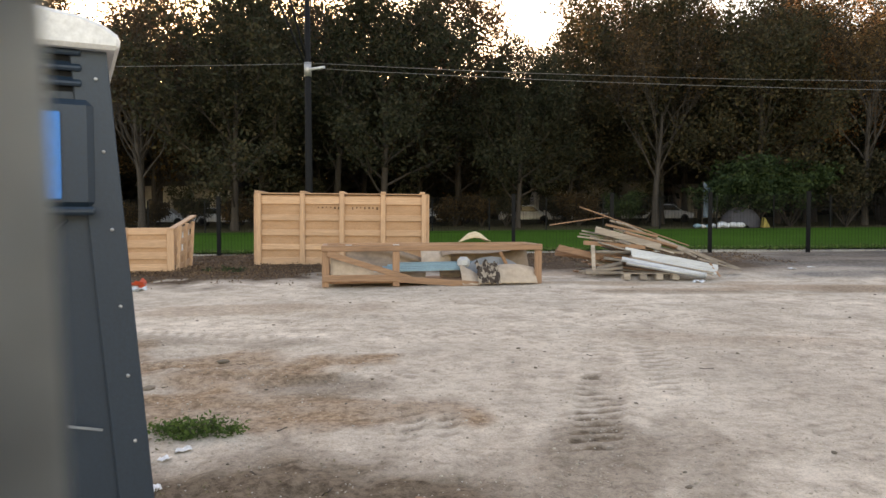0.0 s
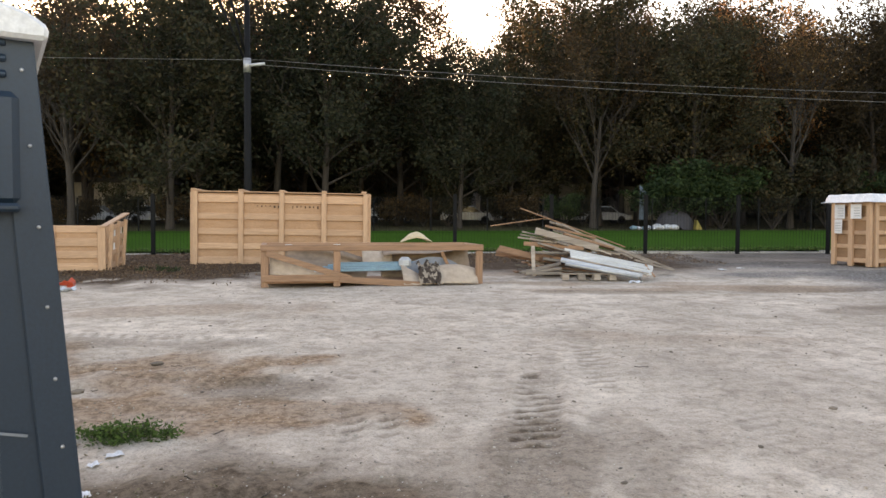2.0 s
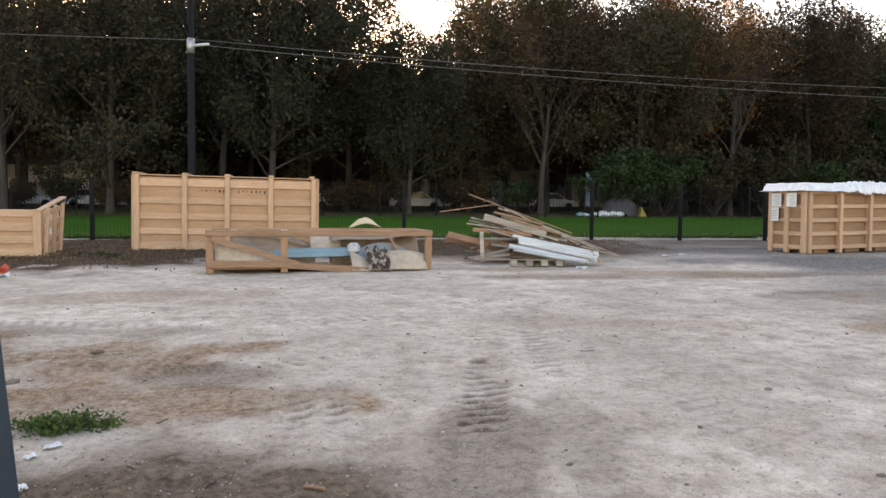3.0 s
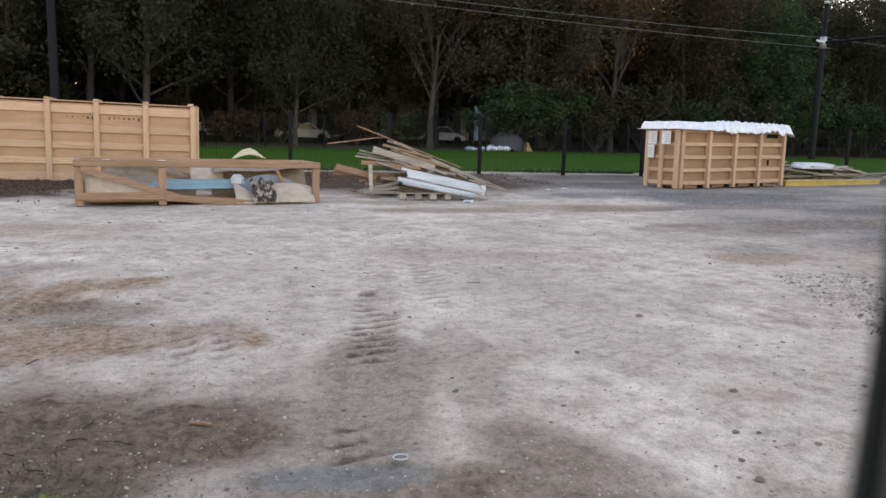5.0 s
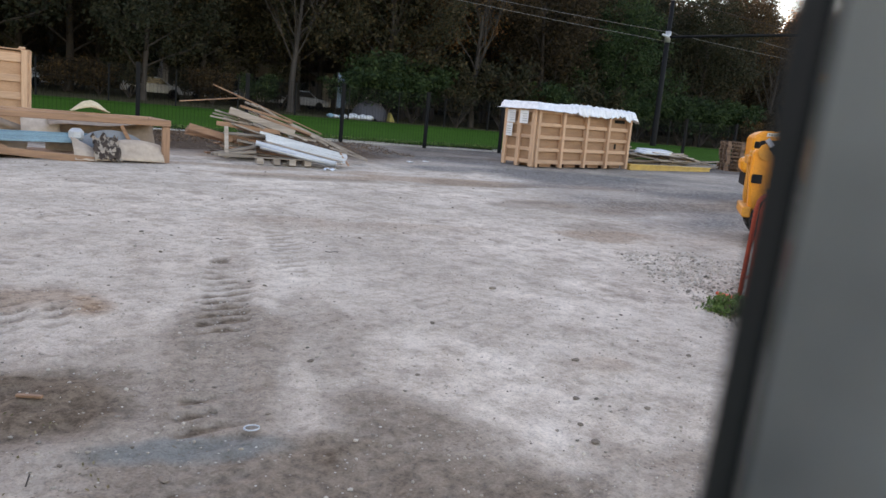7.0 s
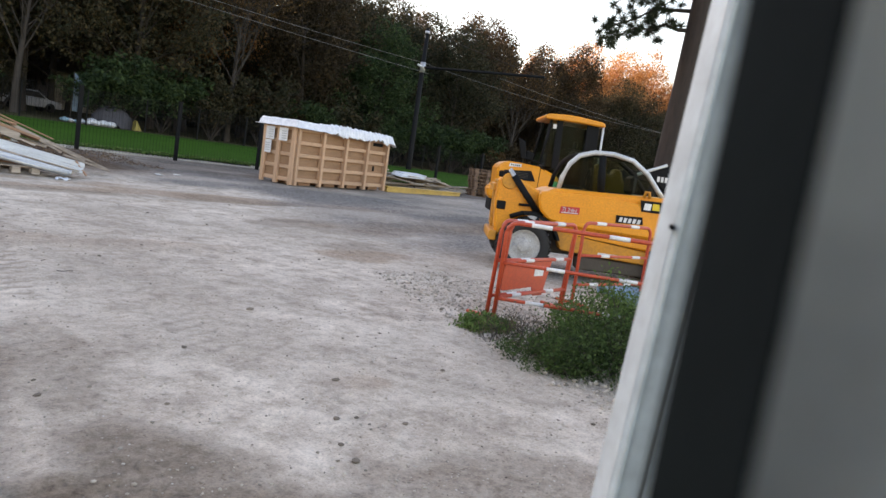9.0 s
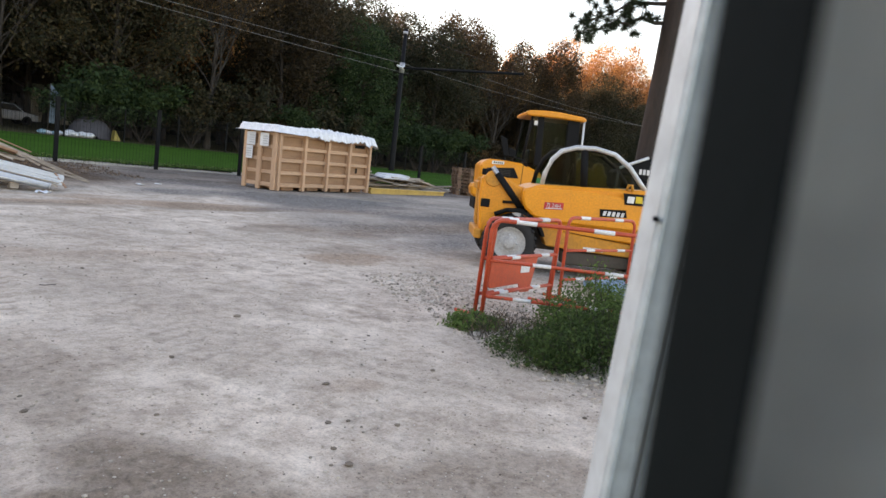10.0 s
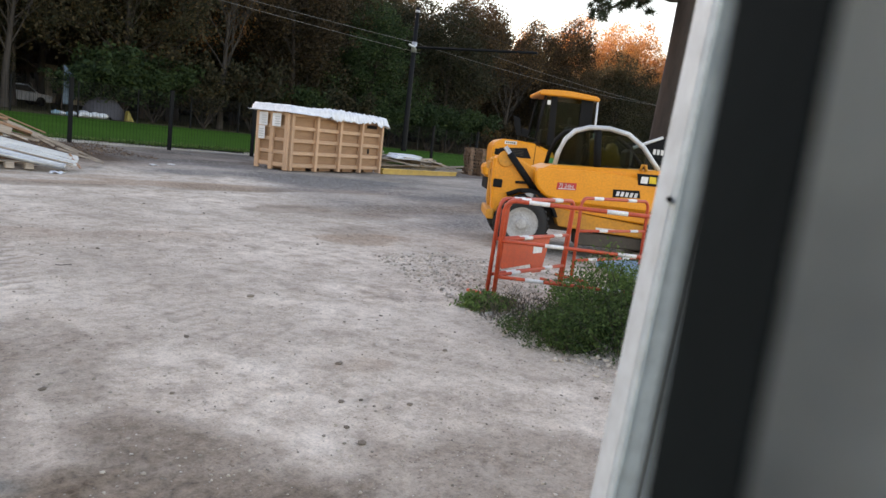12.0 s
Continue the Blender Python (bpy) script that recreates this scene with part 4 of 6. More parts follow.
# covered crate by the grey ground
bx = thing("covered_crate", pose(11.93, 16.95, yard_z(12.5, 17.3) + 0.01, 0, -0.9, 12.2), "pine crate under a crumpled white plastic cover", "crate", "shipping crates")
BH, BD, BL = 1.64, 1.12, 4.36
ROWS_B = ((0.1, 0.21), (0.45, 0.55), (0.8, 0.9), (1.15, 1.25), (1.52, 1.64))
slats(bx, BL, BH, (0.07, 1.12, 2.18, 3.24, BL - 0.06), ROWS_B, 0.0, -1, 0.12, 0.1, 0.12)
slats(bx, BL, BH, (0.07, 1.12, 2.18, 3.24, BL - 0.06), ROWS_B, BD, 1, 0.12, 0.11)
settle(bx)
slats(bx, BD, BH, (-0.02, 0.52, BD - 0.07), ROWS_B, 0.0, 1, 0.12, 0.13, 0.06)
turned(bx, pose(0, 0, 0, 0, 0, 90))
slats(bx, BD, BH, (0.07, 0.52, BD - 0.07), ROWS_B, 0.0, -1, 0.12, 0.13)
turned(bx, pose(BL, 0, 0, 0, 0, 90))
clear_marks(bx)
# Browner, darker plywood copy: shade between the deep rails is put into its colour.
recess_shade_ply = mat("shade_darkened_plywood", (0.36, 0.205, 0.115), (0.24, 0.13, 0.07), 1.6, 14, 0.8, 0, 0.25, (1.2, 1, 6), 0.1)
for o in bx.children:
    if o.name.startswith("side_panel"):
        o.data.materials[0] = recess_shade_ply
for y, z in ((0.3, 1.2), (0.8, 1.2), (0.88, 0.82)):
    part("paper_label", boxed(-0.096, -0.092, y - 0.12, y + (0.2 if z > 1 else 0.12), z, z + 0.36), paper, bx, "white shipping document")
    for i in range(4):
        part("print_bar", boxed(-0.099, -0.097, y - 0.08, y + 0.1, z + 0.06 + 0.065 * i, z + 0.08 + 0.065 * i), M["galv"], bx)
part("slot", boxed(3.62, 4.12, -0.02, -0.004, 1.4, 1.5), M["black_metal"], bx, "dark handling slot")
part("slot", boxed(3.72, 3.8, -0.02, -0.004, 0.6, 0.76), M["black_metal"], bx, "dark handling slot")
part("slot", boxed(2.35, 2.75, -0.02, -0.004, 1.36, 1.42), M["worn_x"], bx, "dark stencilled strip")
for x in (0.4, 1.5, 2.6, 3.7):
    part("skid", boxed(x, x + 0.5, 0.05, BD - 0.05, 0.0, 0.1), M["worn_x"], bx)
cover_mat = mat("white_plastic_film", (0.8, 0.83, 0.87), (0.56, 0.6, 0.66), 7, 30, 0.35, 0, 0.6)
vs, fs = [], []
NU, NV = 130, 44
for j in range(NV + 1):
    for i in range(NU + 1):
        u, v = i / NU * (BL + 0.38) - 0.2, j / NV * (BD + 0.5) - 0.27
        loose = max(0.0, min(1.0, (u - 0.9) / 0.8))
        drop = max(-0.17 - v, v - BD - 0.1, -0.11 - u, u - BL - 0.07, 0)
        rag = 0.2 + loose * 0.12 * (0.5 + nz(u * 3.1, v, 3))
        crease = loose * (abs(nz(u * 7, v * 6, 2)) * 0.13 + nz(u * 17, v * 15, 4, 0.035)) * (1.0 if v < 0.35 else 0.5)
        z = BH + 0.17 - 0.015 * u + nz(u * 2.5, v * 3.5, 1, 0.02) + crease - min(drop * 3.4, rag)
        vs.append((u + nz(u * 11, v * 9, 5, 0.012 + 0.02 * loose), v + nz(u * 9, v * 9, 6, 0.012 + 0.03 * loose), z))
for j in range(NV):
    for i in range(NU):
        a = j * (NU + 1) + i
        fs.append((a, a + 1, a + NU + 2, a + NU + 1))
cover = raw("plastic_cover", vs, fs, cover_mat, bx, True)
mod = cover.modifiers.new("thickness", "SOLIDIFY")
mod.thickness = 0.012
part("lid", boxed(-0.05, BL + 0.05, -0.06, BD + 0.06, BH + 0.004, BH + 0.034), M["wood_x"], bx)
for x in (0.1, 1.3, 2.6, 3.9):
    part("lid_batten", boxed(x, x + 0.3, -0.05, BD + 0.05, BH + 0.036, BH + 0.1), M["wood_y"], bx)


# ---- timber ----
def plank(parent, p, yaw, tilt, roll, size, wood, label=""):
    lx, ly, lz = size
    return part("plank", boxed(-lx / 2, lx / 2, -ly / 2, ly / 2, -lz / 2, lz / 2, m=pose(*p, roll, tilt, yaw)), M[wood + "_x"], parent, label, bevel=0.005)


def stick(parent, a, b, wide, thick, wood, label="", name="plank", roll=0):
    """A board from a to b."""
    a, b = Vector(a), Vector(b)
    d = b - a
    yaw, tilt = math.degrees(math.atan2(d.y, d.x)), -math.degrees(math.atan2(d.z, math.hypot(d.x, d.y)))
    ln = d.length / 2
    return part(name, boxed(-ln, ln, -wide / 2, wide / 2, -thick / 2, thick / 2, m=pose(*((a + b) / 2), roll, tilt, yaw)), wood if not isinstance(wood, str) else M[wood + "_x"], parent, label, bevel=0.005)


random.seed(19)
px0, py0 = 4.2, 15.7
pile = thing("scrap_timber_pile", pose(px0, py0, gz(px0, py0)), "heap of weathered planks with pale metal profiles", "timber pile")
# the body of the heap: boards lying along it, falling to one end
for i in range(70):
    h = random.random() ** 1.3
    x0 = -1.2 + 0.5 * h + random.uniform(-0.12, 0.5)
    y = random.uniform(-0.55, 0.85) * (1 - 0.45 * h)
    z0 = 0.05 + 0.95 * h
    ln = random.uniform(0.8, 1.9) * (1 - 0.25 * h)
    x1 = min(x0 + ln, 1.7 - 1.0 * h)
    fall = random.uniform(0.15, 0.34) * (x1 - x0) * (0.35 + h)
    stick(pile, (x0, y, z0), (x1, y + random.uniform(-0.35, 0.35), max(0.04, z0 - fall)), random.uniform(0.08, 0.18), random.uniform(0.025, 0.06), random.choice(("grey", "grey", "grey", "worn")), roll=random.uniform(-14, 14))
stick(pile, (-1.21, 0.2, 1.47), (1.19, 0.2, 0.61), 0.05, 0.025, "worn", "thin brown batten on top of the heap")
stick(pile, (-1.85, 0.3, 1.07), (-0.6, 0.28, 1.25), 0.04, 0.022, "worn", "thin batten sticking out of the heap")
for k in range(3):
    stick(pile, (-0.56 + 0.12 * k, 0.1 - 0.08 * k, 1.17 - 0.03 * k), (2.25 - 0.5 * k, 0.1 - 0.1 * k, 0.12 + 0.13 * k), 0.1, 0.04, "grey", "long grey plank sloping down the heap")
stick(pile, (-0.96, -0.3, 0.98), (0.42, -0.3, 0.6), 0.06, 0.14, "grey", "broad pale plank on edge")
stick(pile, (-0.7, -0.1, 1.08), (0.4, -0.15, 0.82), 0.1, 0.05, "worn")
for k in range(3):
    stick(pile, (-1.2 - 0.06 * k, -0.05 - 0.08 * k, 0.95 - 0.06 * k), (-0.45, -0.08 * k, 0.79 - 0.04 * k), 0.09, 0.035, "grey")
stick(pile, (-1.21, -0.3, 0.7), (0.1, -0.3, 0.6), 0.06, 0.09, "worn", "brown board in the heap")
stick(pile, (-1.1, -0.5, 0.52), (-0.2, -0.5, 0.5), 0.1, 0.05, "grey")
for k in range(3):
    stick(pile, (-1.76, -0.36 + 0.22 * k, 0.6 - 0.06 * k), (-0.9 + 0.5 * (k > 0), -0.42 + 0.2 * k, 0.4 - 0.05 * k), 0.05, 0.13, "worn", "reddish brown board")
for k in range(3):
    stick(pile, (-1.38 + 0.05 * k, -0.72 - 0.06 * k, 0.1), (-0.5, -0.72 - 0.04 * k, 0.3 - 0.1 * k), 0.09, 0.06, "grey")
stick(pile, (-1.1, -0.84, 0.04), (-1.08, -0.62, 0.66), 0.08, 0.03, "grey", "short upright grey board")
# bundle of pale profiles on pallet blocks
for i in range(4):
    stick(pile, (-0.45 + 0.06 * i, -0.82 + 0.06 * i, 0.6 - 0.015 * i), (1.38 + 0.03 * i, -0.98 + 0.07 * i, 0.24 - 0.02 * i), 0.055, 0.05, M["white_board"], "pale coated metal profile", "metal_profile")
for i in range(3):
    stick(pile, (-0.36, -0.92 - 0.03 * i, 0.54 - 0.05 * i), (1.36 - 0.03 * i, -1.05 - 0.04 * i, 0.2 - 0.05 * i), 0.05, 0.05, M["white_board"], "pale coated metal profile", "metal_profile")
for i in range(6):
    stick(pile, (-0.4 + 0.05 * i, -0.98 - 0.04 * i, 0.44 - 0.03 * i), (1.24 - random.uniform(0, 0.15), -1.1 - 0.04 * i, 0.13 - 0.012 * i), 0.07, 0.022, "grey", "thin pale grey slat")
tube("metal_tube", [(-0.62, -1.22, 0.4), (1.0, -1.34, 0.08)], 0.05, M["white_board"], pile, 12)
tube("metal_tube", [(-0.55, -1.3, 0.33), (0.92, -1.42, 0.06)], 0.04, M["galv"], pile, 12)
tube("tube_end", [(0.98, -1.34, 0.084), (1.02, -1.343, 0.076)], 0.056, M["galv"], pile, 12)
for x in (-0.55, -0.22, 0.1, 0.42):
    part("block", boxed(x - 0.07, x + 0.07, -1.36, -1.2, 0.0, 0.11), M["grey_x"], pile, "short wooden pallet block", bevel=0.006)
part("pallet_board", boxed(-0.68, 0.5, -1.36, -1.26, 0.112, 0.134), M["grey_x"], pile, bevel=0.004)
stick(pile, (1.3, -0.1, 0.34), (2.21, -0.12, 0.1), 0.12, 0.035, "grey")
stick(pile, (1.22, -1.0, 0.3), (1.38, -1.14, 0.04), 0.07, 0.02, "worn", "splintered board end")


def pallet():
    t = thing("pallet", pose(0, 0, 0), "weathered wooden pallet in a stack", "pallet", "stacked pallets")
    for y in (0.05, 0.4, 0.75):
        part("runner", boxed(0, 1.2, y - 0.05, y + 0.05, 0, 0.022), M["brown_x"], t)
        for x in (0.07, 0.6, 1.13):
            part("block", boxed(x - 0.07, x + 0.07, y - 0.05, y + 0.05, 0.022, 0.1), M["brown_x"], t)
    for x in (0.06, 0.33, 0.6, 0.87, 1.14):
        part("deck_board", boxed(x - 0.055, x + 0.055, 0, 0.8, 0.122, 0.144), M["brown_y"], t)
    for y in (0.05, 0.4, 0.75):
        part("stringer", boxed(0, 1.2, y - 0.05, y + 0.05, 0.1, 0.122), M["brown_x"], t)
    return t


random.seed(23)
first = pallet()
base = Vector((23.3, 20.0, gz(23.4, 20)))
for s in range(3):
    for k in range((8, 10, 7)[s]):
        m = pose(base.x + s * 1.32 + random.uniform(-0.05, 0.05), base.y - s * 0.9 + random.uniform(-0.05, 0.05), base.z + 0.146 * k - 0.02 * s, 0, 0, -28 + random.uniform(-3, 3))
        if s == 0 and k == 0:
            first.matrix_basis = m
        else:
            copy_thing(first, m)
flat_m = pose(8.15, 4.35, yard_z(8.1, 4.4) + 0.03, 0, 0, -42)
blue_paint = mat("blue_painted_wood", (0.12, 0.27, 0.42), (0.25, 0.3, 0.33), 3, 20, 0.8, 0, 0.3, (1, 1, 1), 0.4)
bp = thing("blue_pallet", flat_m, "worn blue wooden pallet lying on gravel", "pallet")
for y in (0.05, 0.5, 0.95):
    part("runner", boxed(0, 1.2, y - 0.05, y + 0.05, 0, 0.1), blue_paint, bp)
for i in range(8):
    part("deck_board", boxed(0.0 + i * 0.155, 0.12 + i * 0.155, 0, 1.0, 0.102, 0.124), blue_paint, bp, bevel=0.004)
low_pile = thing("plank_stack", pose(19.6, 20.4, gz(19.6, 20.4)), "low stack of grey planks and boards", "timber pile")
for i in range(44):
    z = 0.05 + 0.5 * (i / 44) ** 1.2
    plank(low_pile, (random.uniform(-2.0, 3.0) * (1 - 0.25 * i / 44), random.uniform(-0.7, 0.7), z), 6 + random.uniform(-22, 22), random.uniform(-6, 6), 0, (random.uniform(1.4, 3.4), random.uniform(0.12, 0.3), 0.05), "grey")
for i in range(3):
    part("pale_board", boxed(-0.75, 0.75, -0.25, 0.25, -0.02, 0.02, m=pose(-0.2 + 0.25 * i, -0.4 + 0.2 * i, 0.48 + 0.05 * i, 6, 0, 8)), M["white_board"], low_pile, "pale coated board")
yellow_beam_mat = mat("yellow_formwork_beam", (0.5, 0.33, 0.08), (0.34, 0.22, 0.06), 3, 20, 0.6)
for i in range(2):
    t = thing("formwork_beam", pose(16.5 + 0.1 * i, 17.95 + 0.22 * i, gz(17, 18) + 0.0, 0, 0, 13 - i), "long yellow formwork beam on the ground", "beam", "formwork beams")
    part("flange", boxed(0, 5.1, -0.05, 0.05, 0.0, 0.04), yellow_beam_mat, t, bevel=0.004)
    part("web", boxed(0, 5.1, -0.014, 0.014, 0.04, 0.15), yellow_beam_mat, t)
    part("flange", boxed(0, 5.1, -0.05, 0.05, 0.15, 0.19), yellow_beam_mat, t, bevel=0.004)


# ---- portable toilet beside the camera ----
grey_shell = mat("blue_grey_plastic", (0.012, 0.03, 0.052), (0.01, 0.025, 0.043), 2, 90, 0.45, 0, 0.12, (1, 1, 1), 0.05)
white_shell = mat("white_plastic_roof", (0.72, 0.74, 0.76), (0.58, 0.6, 0.62), 2, 60, 0.4, 0, 0.1)
sticker = mat("bright_blue_sign", (0.0, 0.2, 0.6), (0.0, 0.185, 0.55), 2, 60, 0.6, 0, 0.02, (1, 1, 1), 0.02)
toilet = thing("portable_toilet", pose(-0.985, 2.29, 0, 0, 0, 27), "dark blue grey plastic portable toilet with white roof", "toilet cabin")
W0, W1 = -1.12, 0.0


def side_x(z):
    """The right hand edge of the tapering shell."""
    return -0.022 - 0.08 * (z - 1.55)


bm = bmesh.new()
TOP = 2.085
ring = lambda z, o: [(W0 + 0.05 * (z - 1.55) - o, -o, z), (side_x(z) + o, -o, z), (side_x(z) + o, 1.12 + o, z), (W0 + 0.05 * (z - 1.55) - o, 1.12 + o, z)]
lo = [bm.verts.new(q) for q in ring(0.1, 0)]
hi = [bm.verts.new(q) for q in ring(TOP, 0)]
bm.faces.new(lo[::-1])
bm.faces.new(hi)
for i in range(4):
    bm.faces.new((lo[i], lo[(i + 1) % 4], hi[(i + 1) % 4], hi[i]))
part("shell", bm, grey_shell, toilet, bevel=0.012)
for s0, s1 in ((-0.0, 0.1),):
    b = bmesh.new()
    vs = [b.verts.new(q) for q in ((side_x(0.1) - 0.1, -0.012, 0.1), (side_x(0.1) + 0.004, -0.012, 0.1), (side_x(TOP) + 0.004, -0.012, TOP), (side_x(TOP) - 0.1, -0.012, TOP), (side_x(0.1) - 0.1, 0.0, 0.1), (side_x(0.1) + 0.004, 0.0, 0.1), (side_x(TOP) + 0.004, 0.0, TOP), (side_x(TOP) - 0.1, 0.0, TOP))]
    for f in ((0, 1, 2, 3), (0, 4, 5, 1), (1, 5, 6, 2), (2, 6, 7, 3), (3, 7, 4, 0)):
        b.faces.new([vs[i] for i in f])
    part("corner_flange", b, grey_shell, toilet, bevel=0.004)
for z in (0.3, 0.58, 0.85, 1.06, 1.28, 1.52, 1.76, 1.98):
    tube("rivet", [(side_x(z) - 0.035, -0.02, z), (side_x(z) - 0.035, -0.008, z)], 0.0055, M["galv"], toilet, 10)
tube("rivet", [(-0.26, -0.012, 1.2), (-0.26, 0.002, 1.2)], 0.008, M["galv"], toilet, 10)
for i in range(3):
    z = 1.975 + 0.046 * i
    part("vent_slat", boxed(-0.75, -0.13, -0.03, 0.01, -0.008, 0.008, m=pose(0, 0, z, 35)), grey_shell, toilet, bevel=0.004)
    part("vent_slot", boxed(-0.74, -0.14, -0.004, 0.004, z - 0.035, z - 0.012), M["black_metal"], toilet)
bm = bmesh.new()
box(bm, -0.86, -0.1, -0.035, 0.004, 1.585, 1.915)
part("raised_panel", bm, grey_shell, toilet, bevel=0.03)
part("blue_sign", boxed(-0.62, -0.19, -0.046, -0.037, 1.611, 1.873), sticker, toilet, "bright blue rectangular sign", bevel=0.004)
part("sign_shelf", boxed(-0.7, -0.1, -0.06, 0.004, 1.565, 1.59), grey_shell, toilet, bevel=0.008)
part("rib", boxed(0.0, 0.16, -0.012, 0.002, -0.006, 0.006, m=pose(-0.3, 0, 1.45, 0, -40, 0)), grey_shell, toilet, bevel=0.003)
part("scuff", boxed(0, 0.1, -0.0035, -0.001, -0.004, 0.004, m=pose(-0.19, -0.011, 0.92, 0, 14, 0)), mat("pale_scuff", (0.22, 0.25, 0.28), None, 8, 60, 0.7), toilet, "pale scratch")
for z in (TOP,):
    pr = [(W0 - 0.06, z - 0.02), (-0.025, z - 0.02), (-0.02, z + 0.02), (-0.07, z + 0.055), (-0.13, z + 0.075), (-0.3, z + 0.1), (-0.56, z + 0.12), (-0.9, z + 0.1), (W0 - 0.06, z + 0.03)]
    part("roof", prism(pr, -0.06, 1.18), white_shell, toilet, "white domed plastic roof", bevel=0.012)
part("skid", boxed(W0, 0.0, -0.02, 0.1, 0.0, 0.1), M["black_metal"], toilet)
part("skid", boxed(W0, 0.0, 1.0, 1.12, 0.0, 0.1), M["black_metal"], toilet)


# ---- the cabin that the camera stands in: two front panels with a gap, added unseen side and back walls, roof ----
def panel_mat(name, base):
    m, n, l, p = nodes_of(name)
    v = coords(n, l)
    a = noise_tex(n, l, v, 11, 4)
    # The bluish to pale mottle paints blurred reflections into the colour.
    c = ramp(n, l, a, ((0.36, (base[0] * 0.26, base[1] * 0.37, base[2] * 0.45)), (0.5, tuple(x * 0.5 for x in base)), (0.66, (base[0], base[1] * 0.98, base[2] * 0.94))))
    l.new(c, p.inputs["Base Color"])
    p.inputs["Roughness"].default_value = 0.42
    tr, ms = n.new("ShaderNodeBsdfTranslucent"), n.new("ShaderNodeMixShader")
    l.new(c, tr.inputs[0])
    ms.inputs[0].default_value = 0.56
    l.new(p.outputs[0], ms.inputs[1])
    l.new(tr.outputs[0], ms.inputs[2])
    l.new(ms.outputs[0], n["Material Output"].inputs[0])
    return m


cabin_grey = panel_mat("reflection_mottled_plastic", (0.84, 0.89, 0.9))
cabin_white = panel_mat("white_translucent_plastic", (0.78, 0.8, 0.8))
E1, E2, EL = (0.0622, 0.0486), (0.0489, 0.0351), (-0.0331, 0.0618)
D = 0.7071


def off(q, s):
    return (q[0] + s * D, q[1] - s * D)


CTOP = 2.2
wall_right = tagged(part("wall_right", upright((off(E1, 0.004), off(E1, 0.5), off(E2, 0.5), off(E2, 0.0006)), 0.05, CTOP, 0.045), cabin_grey), "grey plastic cabin panel beside the gap, mottled with painted reflections", "wall", kind="structure")
rubber_seal = mat("dark_rubber_seal", (0.009, 0.0135, 0.0145), None, 8, 60, 0.9)
rubber_seal.node_tree.nodes["Principled BSDF"].inputs["Specular IOR Level"].default_value = 0.05
seal = part("edge_seal", upright((E1, off(E1, 0.0038), off(E2, 0.0005), E2), 0.05, CTOP, 0.045), rubber_seal, wall_right, "dark rubber edge seal")
wall_left = tagged(part("wall_left", upright((EL, (-0.5, -0.05), (-0.5, -0.035), (-0.05, 0.0755)), 0.05, CTOP, -0.031), cabin_grey), "grey plastic cabin panel beside the gap, mottled with painted reflections", "wall", kind="structure")
# Unseen walls and roof, added behind the camera; translucent so light reaches the panels.
tagged(part("wall_side_left", boxed(-0.52, -0.5, -0.95, -0.02, 0.05, CTOP), cabin_white), "unseen white plastic side wall, added to close the cabin", "wall", kind="structure")
tagged(part("wall_side_right", boxed(0.42, 0.44, -0.95, -0.31, 0.05, CTOP), cabin_white), "unseen white plastic side wall, added to close the cabin", "wall", kind="structure")
tagged(part("wall_back", boxed(-0.52, 0.44, -0.97, -0.95, 0.05, CTOP), cabin_white), "unseen white plastic back wall, added to close the cabin", "wall", kind="structure")
tagged(part("ceiling", boxed(-0.55, 0.47, -1.0, 0.02, CTOP + 0.002, CTOP + 0.012), cabin_white), "unseen white plastic roof, added translucent to let light in", "ceiling", kind="structure")
door_white = mat("white_painted_door", (0.6, 0.69, 0.72), (0.52, 0.6, 0.63), 3, 50, 0.45, 0, 0.12)
PL = (0.3979, 0.2079)
door = tagged(part("door_1", upright((PL, off(PL, 0.45), (off(PL, 0.45)[0] + 0.02, off(PL, 0.45)[1] + 0.02), (PL[0] + 0.02, PL[1] + 0.02)), 0.15, 2.15, 0.082, 1.55, -0.024), door_white), "white painted cabin door standing open", "door", kind="structure")
part("door_groove", upright((off((PL[0] - 0.0012, PL[1] - 0.0012), 0.0185), off((PL[0] - 0.0012, PL[1] - 0.0012), 0.02), off(PL, 0.02), off(PL, 0.0185)), 0.15, 2.15, 0.082, 1.55, -0.024), mat("dark_seam", (0.2, 0.22, 0.22), None, 8, 60, 0.7), door, "fine dark seam")
part("door_bead", upright((off((PL[0] - 0.003, PL[1] - 0.003), 0.0), off((PL[0] - 0.003, PL[1] - 0.003), 0.005), off(PL, 0.005), PL), 0.15, 2.15, 0.082, 1.55, -0.024), door_white, door, "rounded white edge bead", bevel=0.002)
tube("screw", [(PL[0] - 0.009, PL[1] - 0.003, 1.535), (PL[0] + 0.004, PL[1] + 0.004, 1.535)], 0.0016, M["black_metal"], door, 8)

# ---- machines ----
yellow = mat("machine_yellow_paint", (0.8, 0.29, 0.006), (0.66, 0.23, 0.008), 2.5, 40, 0.42, 0, 0.08, (1, 1, 1), 0.05)
orange_worn = mat("worn_yellow_paint", (0.66, 0.26, 0.012), (0.38, 0.17, 0.03), 3, 25, 0.55, 0, 0.15, (1, 1, 1), 0.05)
silver = mat("silver_frame_paint", (0.6, 0.62, 0.63), None, 3, 40, 0.4, 0.3)
rim_mat = mat("pale_wheel_rim", (0.46, 0.46, 0.46), (0.27, 0.265, 0.26), 5, 40, 0.6)
red_label = mat("red_label", (0.62, 0.03, 0.03), None, 5, 60, 0.5)
white_label = mat("white_label", (0.75, 0.75, 0.75), None, 5, 60, 0.5)
